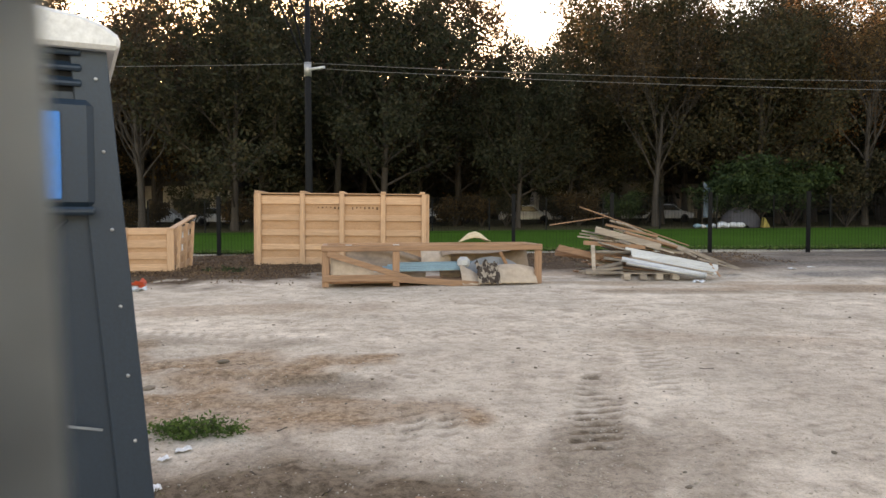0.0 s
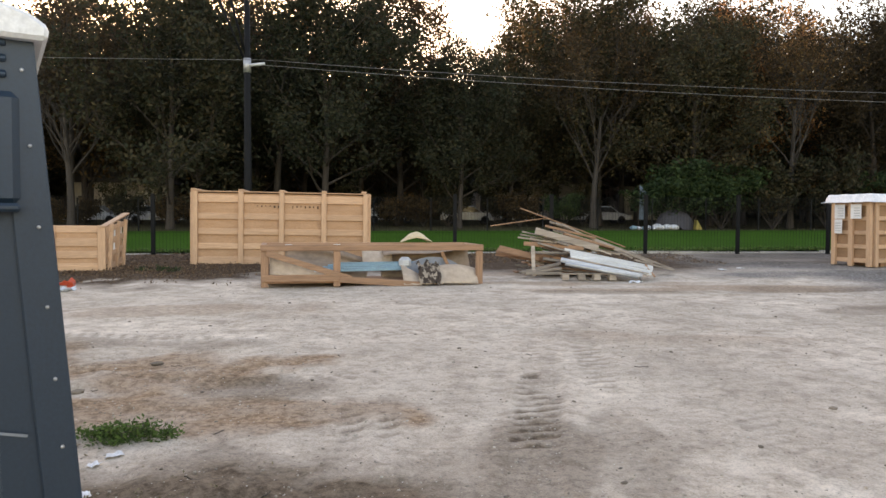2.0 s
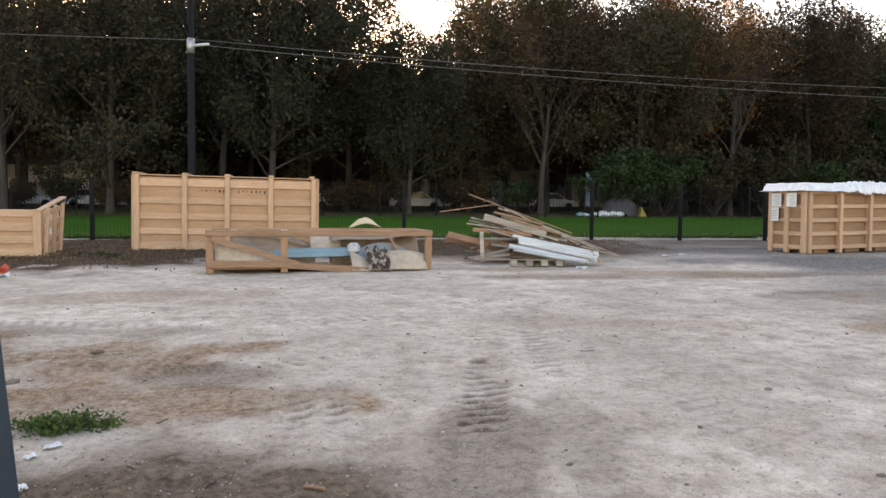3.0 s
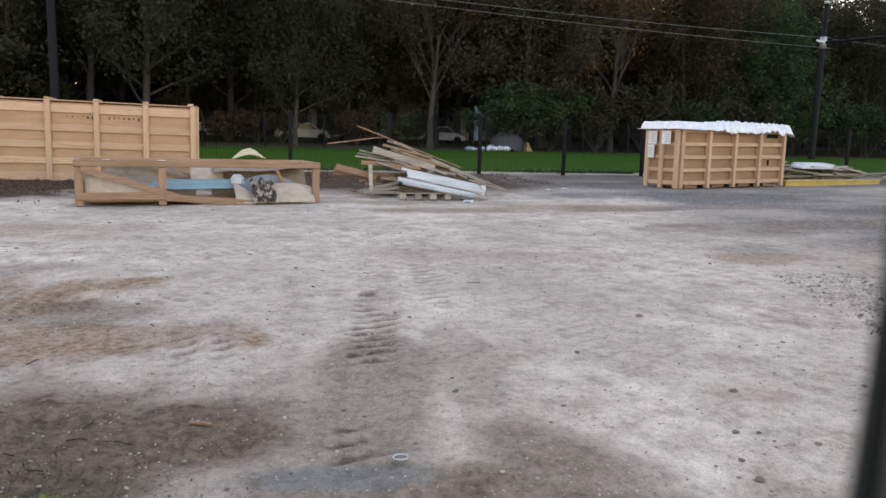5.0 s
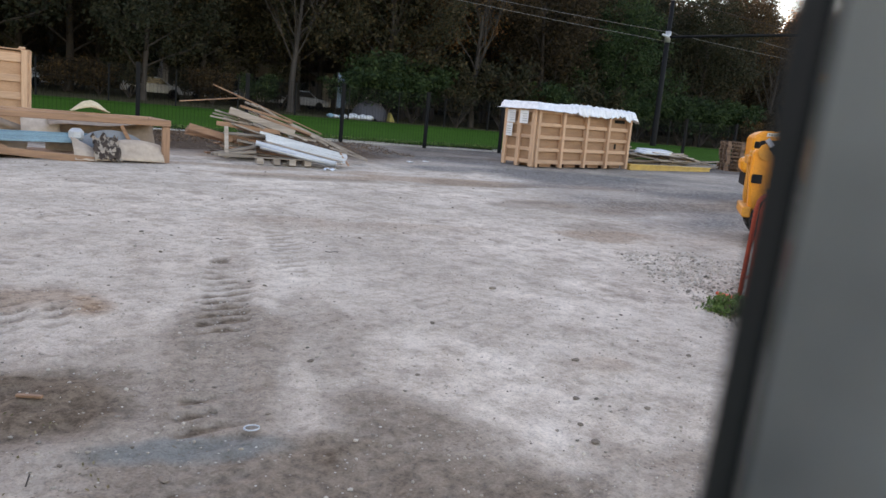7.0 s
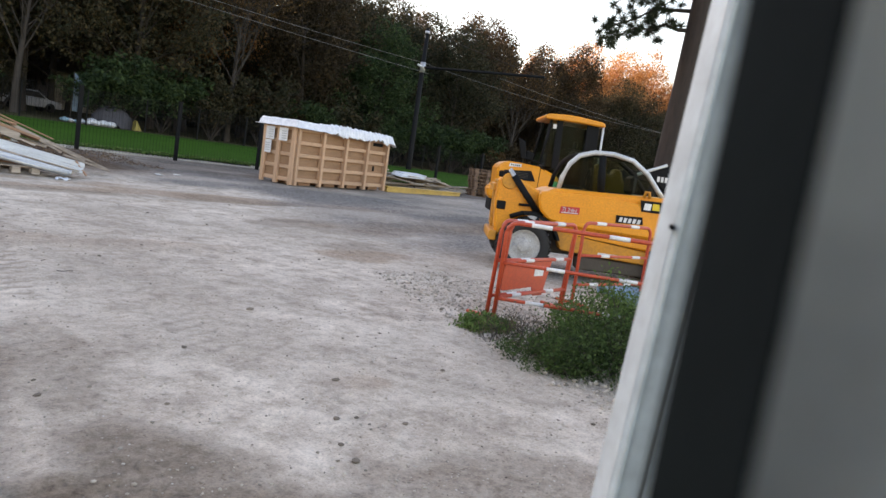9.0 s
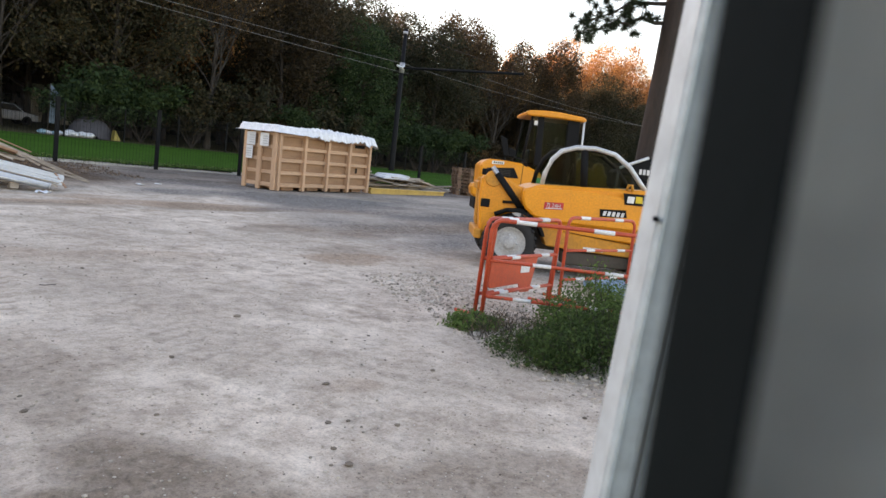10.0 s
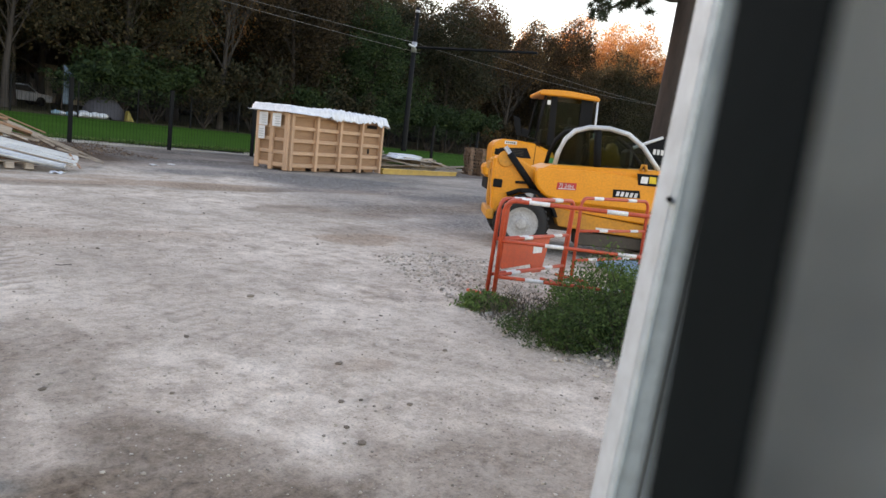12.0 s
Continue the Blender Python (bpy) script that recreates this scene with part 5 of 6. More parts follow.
gold = mat("yellow_label", (0.8, 0.55, 0.02), None, 5, 60, 0.5)
grime = mat("muddy_steel", (0.08, 0.066, 0.054), (0.035, 0.03, 0.026), 3, 25, 0.85)

glass, n, l, p = nodes_of("cab_glass")
p.inputs["Base Color"].default_value = (0.38, 0.5, 0.48, 1)
p.inputs["Roughness"].default_value = 0.03
p.inputs["Transmission Weight"].default_value = 1.0
p.inputs["IOR"].default_value = 1.1


def wheel_thing(parent, x, y, r, w):
    rows = ((r * 0.6, -w * 0.1), (r * 0.62, -w * 0.5), (r * 0.94, -w * 0.5), (r, -w * 0.36), (r, w * 0.36), (r * 0.94, w * 0.5), (r * 0.6, w * 0.5))
    v, f = wheel_data(r, w, 0, rows)
    t = raw("wheel", v, f, rubber, parent, True)
    t.location = (x, y, r)
    for k in range(22):
        a = 2 * math.pi * k / 22
        for s in (-1, 1):
            b = boxed(-0.018 * r / 0.37, 0.018 * r / 0.37, -w * 0.28, w * 0.28, -0.012, 0.016, m=Matrix.Rotation(-a + s * 0.06, 4, "Y") @ pose(0, s * w * 0.25, r, 0, 0, s * 28))
            part("tread_lug", b, rubber, t)
    v, f = wheel_data(r, w, 0, ((r * 0.2, -w * 0.4), (r * 0.3, -w * 0.38), (r * 0.42, -w * 0.3), (r * 0.55, -w * 0.34), (r * 0.63, -w * 0.51), (r * 0.63, -w * 0.3), (r * 0.5, w * 0.3)))
    raw("rim", v, f, rim_mat, t, True)
    tube("hub", [(0, -w * 0.3, 0), (0, -w * 0.44, 0), (0, -w * 0.47, 0)], [r * 0.24, r * 0.22, r * 0.17], rim_mat, t, 16)
    for k in range(8):
        a = 2 * math.pi * k / 8
        tube("bolt", [(r * 0.32 * math.cos(a), -w * 0.42, r * 0.32 * math.sin(a)), (r * 0.32 * math.cos(a), -w * 0.36, r * 0.32 * math.sin(a))], 0.012, M["galv"], t, 6)
    return t


tele = thing("telehandler", pose(8.67, 6.3, gz(8.7, 6.3) + 0.02, 0, 0, -47), "yellow compact telehandler with its boom lowered", "telehandler")
for wx in (-0.04, 2.2):
    for wy in (0.018, 1.5):
        wheel_thing(tele, wx, wy, 0.39, 0.3)
part("chassis", boxed(-0.279, 2.713, 0.3, 1.3, 0.32, 0.647), grime, tele, "muddy steel chassis", bevel=0.02)
part("side_skirt", prism(((0.811, 0.149), (1.916, 0.171), (1.875, 0.349), (0.793, 0.353)), 0.04, 0.4), grime, tele, "muddy lower side box", bevel=0.02)
part("engine_cover", prism(((0.238, 0.843), (0.455, 0.61), (1.834, 0.546), (2.713, 0.661), (2.752, 1.121), (2.479, 1.396), (1.867, 1.369), (0.311, 1.291), (0.128, 1.201)), 0.0, 1.4), yellow, tele, bevel=0.04)
part("boom", prism(((0.073, 1.2), (0.073, 1.061), (0.119, 0.941), (0.256, 0.824), (0.545, 0.769), (1.159, 0.761), (1.916, 0.756), (2.479, 0.841), (2.518, 1.137), (1.834, 1.208), (1.5, 1.24), (1.073, 1.258), (0.723, 1.257), (0.365, 1.236), (0.128, 1.23)), -0.15, 0.02), yellow, tele, "long yellow boom cover", bevel=0.045)
part("panel_line", prism(((0.749, 0.641), (1.916, 0.543), (1.916, 0.551), (0.749, 0.648)), -0.012, 0.002), M["black_metal"], tele)
part("lower_panel", prism(((0.383, 0.668), (0.518, 0.404), (1.073, 0.381), (1.834, 0.357), (1.834, 0.546), (0.749, 0.641), (0.455, 0.689)), -0.01, 0.3), orange_worn, tele, "worn lower body panel", bevel=0.015)
part("number_bar", prism(((1.073, 0.405), (1.373, 0.4), (1.373, 0.448), (1.073, 0.449)), -0.016, -0.011), white_label, tele, "pale worn marking")
part("boom_head", prism(((-0.524, 1.319), (-0.373, 1.36), (-0.204, 1.35), (0.11, 1.201), (0.201, 0.942), (0.137, 0.862), (-0.139, 0.798), (-0.307, 0.664), (-0.335, 0.411), (-0.401, 0.389), (-0.496, 0.569), (-0.505, 0.691), (-0.534, 0.974)), 0.08, 0.4), yellow, tele, "scratched yellow boom head", bevel=0.03)
part("boom_head", prism(((-0.524, 1.299), (-0.204, 1.33), (0.11, 1.181), (0.183, 0.863), (-0.307, 0.664), (-0.401, 0.41), (-0.515, 0.589)), 0.85, 1.1), orange_worn, tele, bevel=0.025)
part("carriage", boxed(-0.562, -0.448, -0.02, 1.25, 0.407, 0.549), orange_worn, tele, bevel=0.015)
part("head_knuckle", prism([(-0.36 + 0.12 * math.cos(a), 1.3 + 0.12 * math.sin(a)) for a in [2 * math.pi * k / 16 for k in range(16)]], 0.05, 0.09), orange_worn, tele, "rusty pivot boss", bevel=0.01)
part("carriage", boxed(-0.562, -0.467, 0.42, 1.2, 1.117, 1.238), orange_worn, tele, bevel=0.015)
for y in (0.092, 1.001):
    part("pin_lug", boxed(-0.467, -0.354, y, y + 0.06, 1.34, 1.441), M["black_metal"], tele, bevel=0.015)
part("lamp_socket", boxed(-0.505, -0.373, 0.05, 0.1, 0.874, 0.996), M["black_metal"], tele, "black square pin socket", bevel=0.01)
tube("tilt_cylinder", [(-0.392, 0.03, 1.471), (-0.093, 0.03, 1.129)], 0.035, M["galv"], tele, 12)
tube("tilt_cylinder", [(-0.317, 0.03, 1.385), (0.128, 0.03, 0.872)], 0.05, M["black_metal"], tele, 12)
tube("hose", [(-0.289, 0.02, 0.785), (-0.121, 0.0, 0.863), (0.046, -0.02, 0.881), (0.183, -0.04, 0.863)], 0.034, M["black_metal"], tele, 8)
tube("hose", [(-0.186, 0.04, 0.978), (-0.0, 0.02, 0.99), (0.128, 0.0, 0.941), (0.183, 0.0, 1.052)], 0.02, M["black_metal"], tele, 8)
part("mudguard", prism([(0.5 * math.cos(a), 0.39 + 0.5 * math.sin(a)) for a in [math.pi * (0.1 + 0.46 * k / 8) for k in range(9)]] + [(0.46 * math.cos(a), 0.39 + 0.46 * math.sin(a)) for a in [math.pi * (0.56 - 0.46 * k / 8) for k in range(9)]], -0.1, 0.2), M["black_metal"], tele)
ARCH = ((0.365, 1.291), (0.392, 1.469), (0.473, 1.676), (0.598, 1.812), (0.811, 1.888), (1.099, 1.902), (1.39, 1.849), (1.635, 1.684), (1.809, 1.483), (1.9, 1.379))
for y in (0.11, 0.981):
    tube("cab_frame", [(x, y, z) for x, z in ARCH], 0.036, silver if y < 0.5 else M["black_metal"], tele, 10)
    part("cab_window", prism(ARCH, y + 0.01, y + 0.016), glass, tele, "clear cab side window")
    tube("cab_pillar", [(1.0, y + 0.03, 1.3), (0.94, y + 0.03, 1.88)], 0.055, M["black_metal"], tele, 8)
part("cab_roof", prism(((0.634, 1.831), (0.829, 1.897), (1.099, 1.912), (1.382, 1.859), (1.382, 1.83), (0.829, 1.858)), 0.16, 0.96), M["black_metal"], tele, bevel=0.01)
part("inner_cover", prism(((0.942, 1.302), (1.71, 1.341), (1.668, 1.493), (1.517, 1.541), (1.467, 1.705), (1.373, 1.744), (1.314, 1.61), (1.211, 1.649), (1.159, 1.785), (1.056, 1.767), (1.021, 1.593), (0.934, 1.545)), 1.02, 1.3), orange_worn, tele, "yellow cover behind the cab", bevel=0.03)
part("seat", boxed(1.202, 1.543, 0.35, 0.8, 1.283, 1.36), rubber, tele, bevel=0.03)
part("seat_back", boxed(1.467, 1.568, 0.36, 0.79, 1.36, 1.647), rubber, tele, bevel=0.05)
tube("steering_wheel", [(0.85 + 0.02 * math.cos(a), 0.55 + 0.15 * math.sin(a), 1.5 + 0.15 * math.cos(a)) for a in [2 * math.pi * k / 16 for k in range(17)]], 0.016, M["black_metal"], tele, 6)
tube("lifting_eye", [(1.601, -0.02, 1.341), (1.618, -0.02, 1.426), (1.668, -0.02, 1.426), (1.685, -0.02, 1.341)], 0.024, orange_worn, tele, 8)
# badge with plain strokes in place of the maker's letters, and a service label
part("badge", prism(((1.22, 0.926), (1.618, 0.95), (1.593, 1.059), (1.211, 1.037)), -0.158, -0.153), M["black_metal"], tele, "black slanted maker's badge")
for i in range(5):
    part("badge_stroke", prism(((1.258 + 0.066 * i, 0.95), (1.3 + 0.066 * i, 0.95), (1.314 + 0.066 * i, 1.016), (1.272 + 0.066 * i, 1.016)), -0.164, -0.159), white_label, tele)
part("decal", prism(((1.559, 1.14), (1.957, 1.143), (1.957, 1.312), (1.526, 1.302)), -0.16, -0.14), M["black_metal"], tele, "black decal with pale and yellow shapes")
part("decal_shape", prism(((1.585, 1.169), (1.685, 1.17), (1.693, 1.265), (1.593, 1.264)), -0.166, -0.161), white_label, tele)
part("decal_shape", prism(((1.71, 1.179), (1.818, 1.18), (1.801, 1.274), (1.71, 1.274)), -0.166, -0.161), gold, tele)
part("service_label", prism(((0.392, 0.945), (0.678, 0.963), (0.678, 1.066), (0.401, 1.049)), -0.158, -0.153), red_label, tele, "red service label")
cu = bpy.data.curves.new("service_text", "FONT")
cu.body, cu.size, cu.extrude = "7J 24H", 0.078, 0.002
cu.materials.append(white_label)
ob = new("service_text", cu)
ob.parent = tele
ob.matrix_basis = pose(0.423, -0.161, 0.989, 90, 2, 0)
part("number_bar", prism(((0.419, 0.957), (0.661, 0.971), (0.661, 0.983), (0.419, 0.969)), -0.164, -0.159), white_label, tele)

loader = thing("wheel_loader", pose(12.8, 10.2, gz(12.8, 10.2), 0, 0, -45), "yellow compact wheel loader with a dark glazed cab", "loader")
for wx in (0.62, 2.6):
    for wy in (0.3, 1.6):
        wheel_thing(loader, wx, wy, 0.5, 0.35)
part("frame", boxed(-0.15, 3.2, 0.4, 1.5, 0.45, 0.9), M["black_metal"], loader, bevel=0.02)
part("bonnet", prism(((-0.1, 0.85), (1.35, 0.85), (1.32, 1.42), (0.86, 1.6), (0.4, 1.63), (0.07, 1.63), (-0.11, 1.5)), 0.3, 1.6), yellow, loader, bevel=0.05)
part("counterweight", prism(((-0.3, 1.0), (-0.12, 1.08), (-0.08, 0.72), (-0.24, 0.74)), 0.3, 0.9), yellow, loader, "rounded yellow rear weight", bevel=0.06)
part("grille", prism(((0.04, 1.42), (0.66, 1.48), (0.79, 1.25), (0.51, 1.24), (0.05, 1.29)), 0.285, 0.302), M["black_metal"], loader, "dark engine grille", bevel=0.006)
for i in range(4):
    part("grille_slat", boxed(0.12, 0.6, 0.278, 0.284, 1.295 + 0.035 * i, 1.305 + 0.035 * i), grime, loader)
part("maker_badge", prism(((0.14, 1.515), (0.42, 1.53), (0.42, 1.6), (0.15, 1.59)), 0.284, 0.298), white_label, loader, "pale maker's plate")
for i in range(5):
    part("badge_stroke", boxed(0.18 + i * 0.045, 0.205 + i * 0.045, 0.278, 0.283, 1.54, 1.575), M["black_metal"], loader)
part("engine_line", prism(((0.84, 0.9), (0.852, 0.9), (0.872, 1.58), (0.86, 1.58)), 0.293, 0.299), M["black_metal"], loader)
part("mirror", prism(((0.23, 2.17), (0.4, 2.11), (0.48, 1.72), (0.36, 1.72)), 0.08, 0.13), M["black_metal"], loader, bevel=0.015)
tube("mirror_arm", [(0.42, 0.1, 1.76), (0.6, 0.2, 1.72), (0.9, 0.36, 1.68)], 0.02, M["black_metal"], loader)
part("mirror", prism(((0.45, 1.92), (0.66, 1.87), (0.62, 1.7), (0.48, 1.72)), 0.14, 0.2), M["black_metal"], loader, bevel=0.02)
part("cab_roof", prism(((0.76, 2.75), (0.84, 2.81), (1.2, 2.84), (1.53, 2.84), (2.1, 2.79), (2.17, 2.74), (2.16, 2.68), (1.5, 2.7), (0.8, 2.69)), 0.22, 1.62), yellow, loader, "yellow cab roof", bevel=0.025)
for y in (0.34, 1.54):
    tube("cab_pillar", [(0.83, y, 1.66), (0.95, y, 2.7)], 0.03, M["black_metal"], loader, 8)
    part("cab_pillar", prism(((1.1, 1.6), (1.27, 1.58), (1.22, 2.7), (1.08, 2.7)), y - 0.03, y + 0.03), M["black_metal"], loader, bevel=0.01)
    part("cab_pillar", prism(((1.8, 1.25), (2.1, 1.25), (2.05, 2.7), (1.77, 2.7)), y - 0.02, y + 0.02), M["black_metal"], loader, bevel=0.01)
    tube("grab_rail", [(2.16, y - 0.06, 1.5), (2.13, y - 0.06, 2.7)], 0.024, silver, loader, 8)
    part("cab_window", prism(((0.83, 1.67), (1.12, 1.62), (1.09, 2.68), (0.95, 2.68)), y - 0.004, y + 0.004), glass, loader)
    part("cab_door", prism(((1.27, 1.3), (1.8, 1.3), (1.77, 2.68), (1.23, 2.68)), y - 0.004, y + 0.004), glass, loader)
# Black panel added inside the cab in place of its interior shade.
part("cab_rear", boxed(2.0, 2.04, 0.37, 1.51, 1.29, 2.66), M["black_metal"], loader, "black panel added to stand for the cab's shaded interior", bevel=0.01)
part("dashboard", boxed(0.98, 1.2, 0.5, 1.4, 1.6, 1.95), M["black_metal"], loader, bevel=0.03)
tube("door_rail", [(1.34, 0.3, 2.1), (1.72, 0.3, 2.08)], 0.015, M["black_metal"], loader, 6)
part("cab_base", prism(((0.85, 0.9), (2.15, 0.9), (2.1, 1.28), (1.3, 1.3), (0.85, 1.64)), 0.32, 1.6), M["black_metal"], loader, bevel=0.02)
part("seat_back", boxed(1.62, 1.76, 0.7, 1.2, 1.4, 2.1), rubber, loader, bevel=0.05)
part("headrest", boxed(1.66, 1.74, 0.82, 1.08, 2.14, 2.32), rubber, loader, bevel=0.03)
part("round_label", boxed(1.0, 1.08, 0.328, 0.334, 2.5, 2.6), white_label, loader, bevel=0.002)
part("round_label", boxed(1.2, 1.32, 0.288, 0.298, 1.2, 1.32), mat("green_label", (0.05, 0.4, 0.15), None, 4, 50, 0.5), loader, "green and white round label")
part("lift_arm", prism(((2.2, 1.2), (2.9, 1.65), (3.35, 1.62), (3.55, 1.67), (3.84, 1.4), (3.95, 1.95), (3.83, 2.05), (3.35, 1.87), (2.8, 1.85), (2.2, 1.5)), 0.36, 0.56), M["black_metal"], loader, bevel=0.02)
tube("lift_cylinder", [(3.1, 0.33, 1.76), (3.75, 0.33, 2.06)], 0.035, silver, loader, 8)
for i in range(3):
    part("badge_stroke", boxed(3.58 + 0.09 * i, 3.64 + 0.09 * i, 0.346, 0.354, 1.66, 1.78), white_label, loader)

# ---- barriers ----
red_tube = mat("orange_red_paint", (0.55, 0.075, 0.028), (0.42, 0.055, 0.025), 4, 40, 0.45, 0, 0.06, (1, 1, 1), 0.15)
white_band = mat("white_reflective_band", (0.78, 0.78, 0.78), None, 5, 60, 0.4)


def barrier(m, length, plate, label="orange red tubular site barrier with white bands"):
    t = thing("site_barrier", m, label, "barrier", "site barriers")
    r = 0.021
    o = 0.1
    pts = [(0, 0, 0.0), (0, 0, 0.9)] + [(o - o * math.cos(a), 0, 0.9 + o * math.sin(a)) for a in (0.5, 1.05)] + [(o, 0, 1.0), (length - o, 0, 1.0)] + [(length - o + o * math.sin(a), 0, 0.9 + o * math.cos(a)) for a in (0.5, 1.05)] + [(length, 0, 0.9), (length, 0, 0.0)]
    tube("hoop", pts, r, red_tube, t, 10)
    for k, z in enumerate((0.24, 0.6)):
        tube("rail", [(0, 0, z), (length, 0, z)], r * 0.85, red_tube, t, 8)
        for u in ((0.35, 0.82) if k else (0.25, 0.75)):
            tube("band", [(length * u - 0.09, 0, z), (length * u + 0.09, 0, z)], r * 0.95, white_band, t, 10)
    for u in (0.22, 0.72):
        tube("band", [(length * u - 0.1, 0, 1.0), (length * u + 0.1, 0, 1.0)], r * 1.08, white_band, t, 10)
    for x in (0.0, length):
        tube("foot", [(x, -0.24, 0.02), (x, 0.24, 0.02)], r * 0.9, red_tube, t, 8)
    if plate:
        part("plate", prism(((0.12, 0.34), (0.2, 0.28), (length * 0.5, 0.3), (length * 0.54, 0.2), (length * 0.66, 0.2), (length * 0.72, 0.58), (0.12, 0.58)), -0.006, 0.006), red_tube, t, "orange red sign plate", bevel=0.002)
        part("reflector", boxed(length * 0.5, length * 0.62, -0.012, -0.007, 0.42, 0.52), white_band, t, "white reflector")
    return t


def on_yard(x, y, turn, lean=0):
    return pose(x, y, yard_z(x, y), lean, 0, turn)


barrier(on_yard(5.6, 4.32, -51, 1), 1.5, False)
barrier(on_yard(5.62, 4.43, 4, 2), 1.5, True)
barrier(on_yard(5.64, 4.36, 8, 3), 1.5, False)
barrier(on_yard(7.5, 4.64, -4, 0), 1.5, False)


# ---- weeds and bushes ----
M["leaf_dry"] = leaf_mat("dry_weed_leaves", ((0.0, (0.07, 0.06, 0.035)), (0.5, (0.16, 0.12, 0.08)), (1.0, (0.1, 0.13, 0.045))))
M["leaf_bush"] = leaf_mat("bramble_leaves", ((0.0, (0.025, 0.05, 0.015)), (0.5, (0.05, 0.09, 0.026)), (1.0, (0.11, 0.16, 0.05))))


def weed_bush(name, seed, cx, cy, rx, ry, high, count, size, leaf, label, stems=26):
    rs, g = random.Random(seed), np.random.default_rng(seed)
    t = thing(name, pose(cx, cy, yard_z(cx, cy)), label, "plant")
    verts, faces, tips = [], [], []
    for k in range(stems):
        a, q = rs.uniform(0, 6.283), math.sqrt(rs.random())
        x, y = rx * q * math.cos(a), ry * q * math.sin(a)
        h = high * (1 - 0.6 * q * q) * rs.uniform(0.6, 1.1)
        h *= 0.55 + 0.9 * fbm(np.array([cx + x]), np.array([cy + y]), 0.35, 2)[0]
        pts = [(x, y, -0.02), (x + rs.uniform(-0.1, 0.1), y + rs.uniform(-0.1, 0.1), h * 0.5), (x * 1.12 + rs.uniform(-0.2, 0.2) * high, y * 1.12 + rs.uniform(-0.2, 0.2) * high, h)]
        tube_data(pts, [0.008 * high + 0.002, 0.005 * high + 0.001, 0.002], 4, verts, faces, False)
        for i in range(14):
            u = (i + 1) / 14
            tips.append(tuple(Vector(pts[0]).lerp(Vector(pts[1]), u * 2) if u < 0.5 else Vector(pts[1]).lerp(Vector(pts[2]), u * 2 - 1)))
    raw("stem", verts, faces, M["bark"], t)
    vs, fs = leaf_cloud(g, tips, max(1, int(count / len(tips))), (0.07 * high + 0.03, 0.07 * high + 0.03, 0.06 * high + 0.01), size)
    vs[:, 2] = np.maximum(vs[:, 2], 0.005)
    crown = new("leaves", quick_mesh("leaves", vs, fs, leaf))
    crown.parent = t
    return t


weed_bush("bush", 41, 5.62, 2.82, 0.85, 0.62, 0.5, 26000, 0.017, M["leaf_bush"], "dense dark green bramble bush on gravel", 210)
weed_bush("bush", 44, 6.45, 3.35, 0.75, 0.6, 0.6, 17000, 0.018, M["leaf_weed"], "green bramble bush with paler shoots", 130)
weed_bush("bush", 42, 5.0, 3.3, 0.42, 0.35, 0.2, 3600, 0.014, M["leaf_bush"], "low dark green weeds on gravel", 80)
weed_bush("dry_weeds", 48, 5.35, 3.75, 0.45, 0.38, 0.3, 1500, 0.012, M["leaf_dry"], "thin dry brownish weeds beside a bush", 110)
weed_bush("grass_tuft", 43, 5.3, 4.18, 0.26, 0.2, 0.14, 3200, 0.02, M["leaf_weed"], "small tuft of bright grass by a barrier", 60)
weed_bush("weed_patch", 45, -1.7, 4.88, 0.3, 0.13, 0.1, 2400, 0.017, M["leaf_weed"], "low green weed patch on the dirt", 60)
weed_bush("weed_patch", 46, -0.66, 2.93, 0.08, 0.06, 0.07, 90, 0.04, M["leaf_lime"], "broad green weed leaf by the cabin", 8)
weed_bush("weed_patch", 47, -5.0, 16.6, 0.5, 0.3, 0.12, 800, 0.03, M["leaf_green"], "scattered weeds on dark soil", 30)

g = np.random.default_rng(9)
cs = np.concatenate([np.stack([g.normal(-1.35, 0.55, 1500), g.normal(2.7, 0.5, 1500)], 1)])
cs = np.array([(x, y, yard_z(x, y) + 0.01) for x, y in cs])
vs, fs = leaf_cloud(g, cs, 5, (0.04, 0.04, 0.006), 0.01)
dry = leaf_mat("dry_grass", ((0.0, (0.07, 0.07, 0.03)), (0.5, (0.19, 0.16, 0.095)), (1.0, (0.34, 0.29, 0.19))), 0.2)
tagged(new("dry_grass", quick_mesh("dry_grass", vs, fs, dry)), "sparse dry grass and straw on dirt", "grass", kind="stuff")
cs = np.stack([g.uniform(-34, 48, 16000), 22.42 + np.abs(g.normal(0, 0.25, 16000)), np.zeros(16000)], 1)
cs[:, 2] = gz(cs[:, 0], cs[:, 1]) + 0.13
vs, fs = leaf_cloud(g, cs, 1, (0.02, 0.02, 0.03), 0.05)
tagged(new("lawn_edge_grass", quick_mesh("lawn_edge_grass", vs, fs, M["leaf_weed"])), "longer grass along the lawn's edge", "grass", kind="stuff")


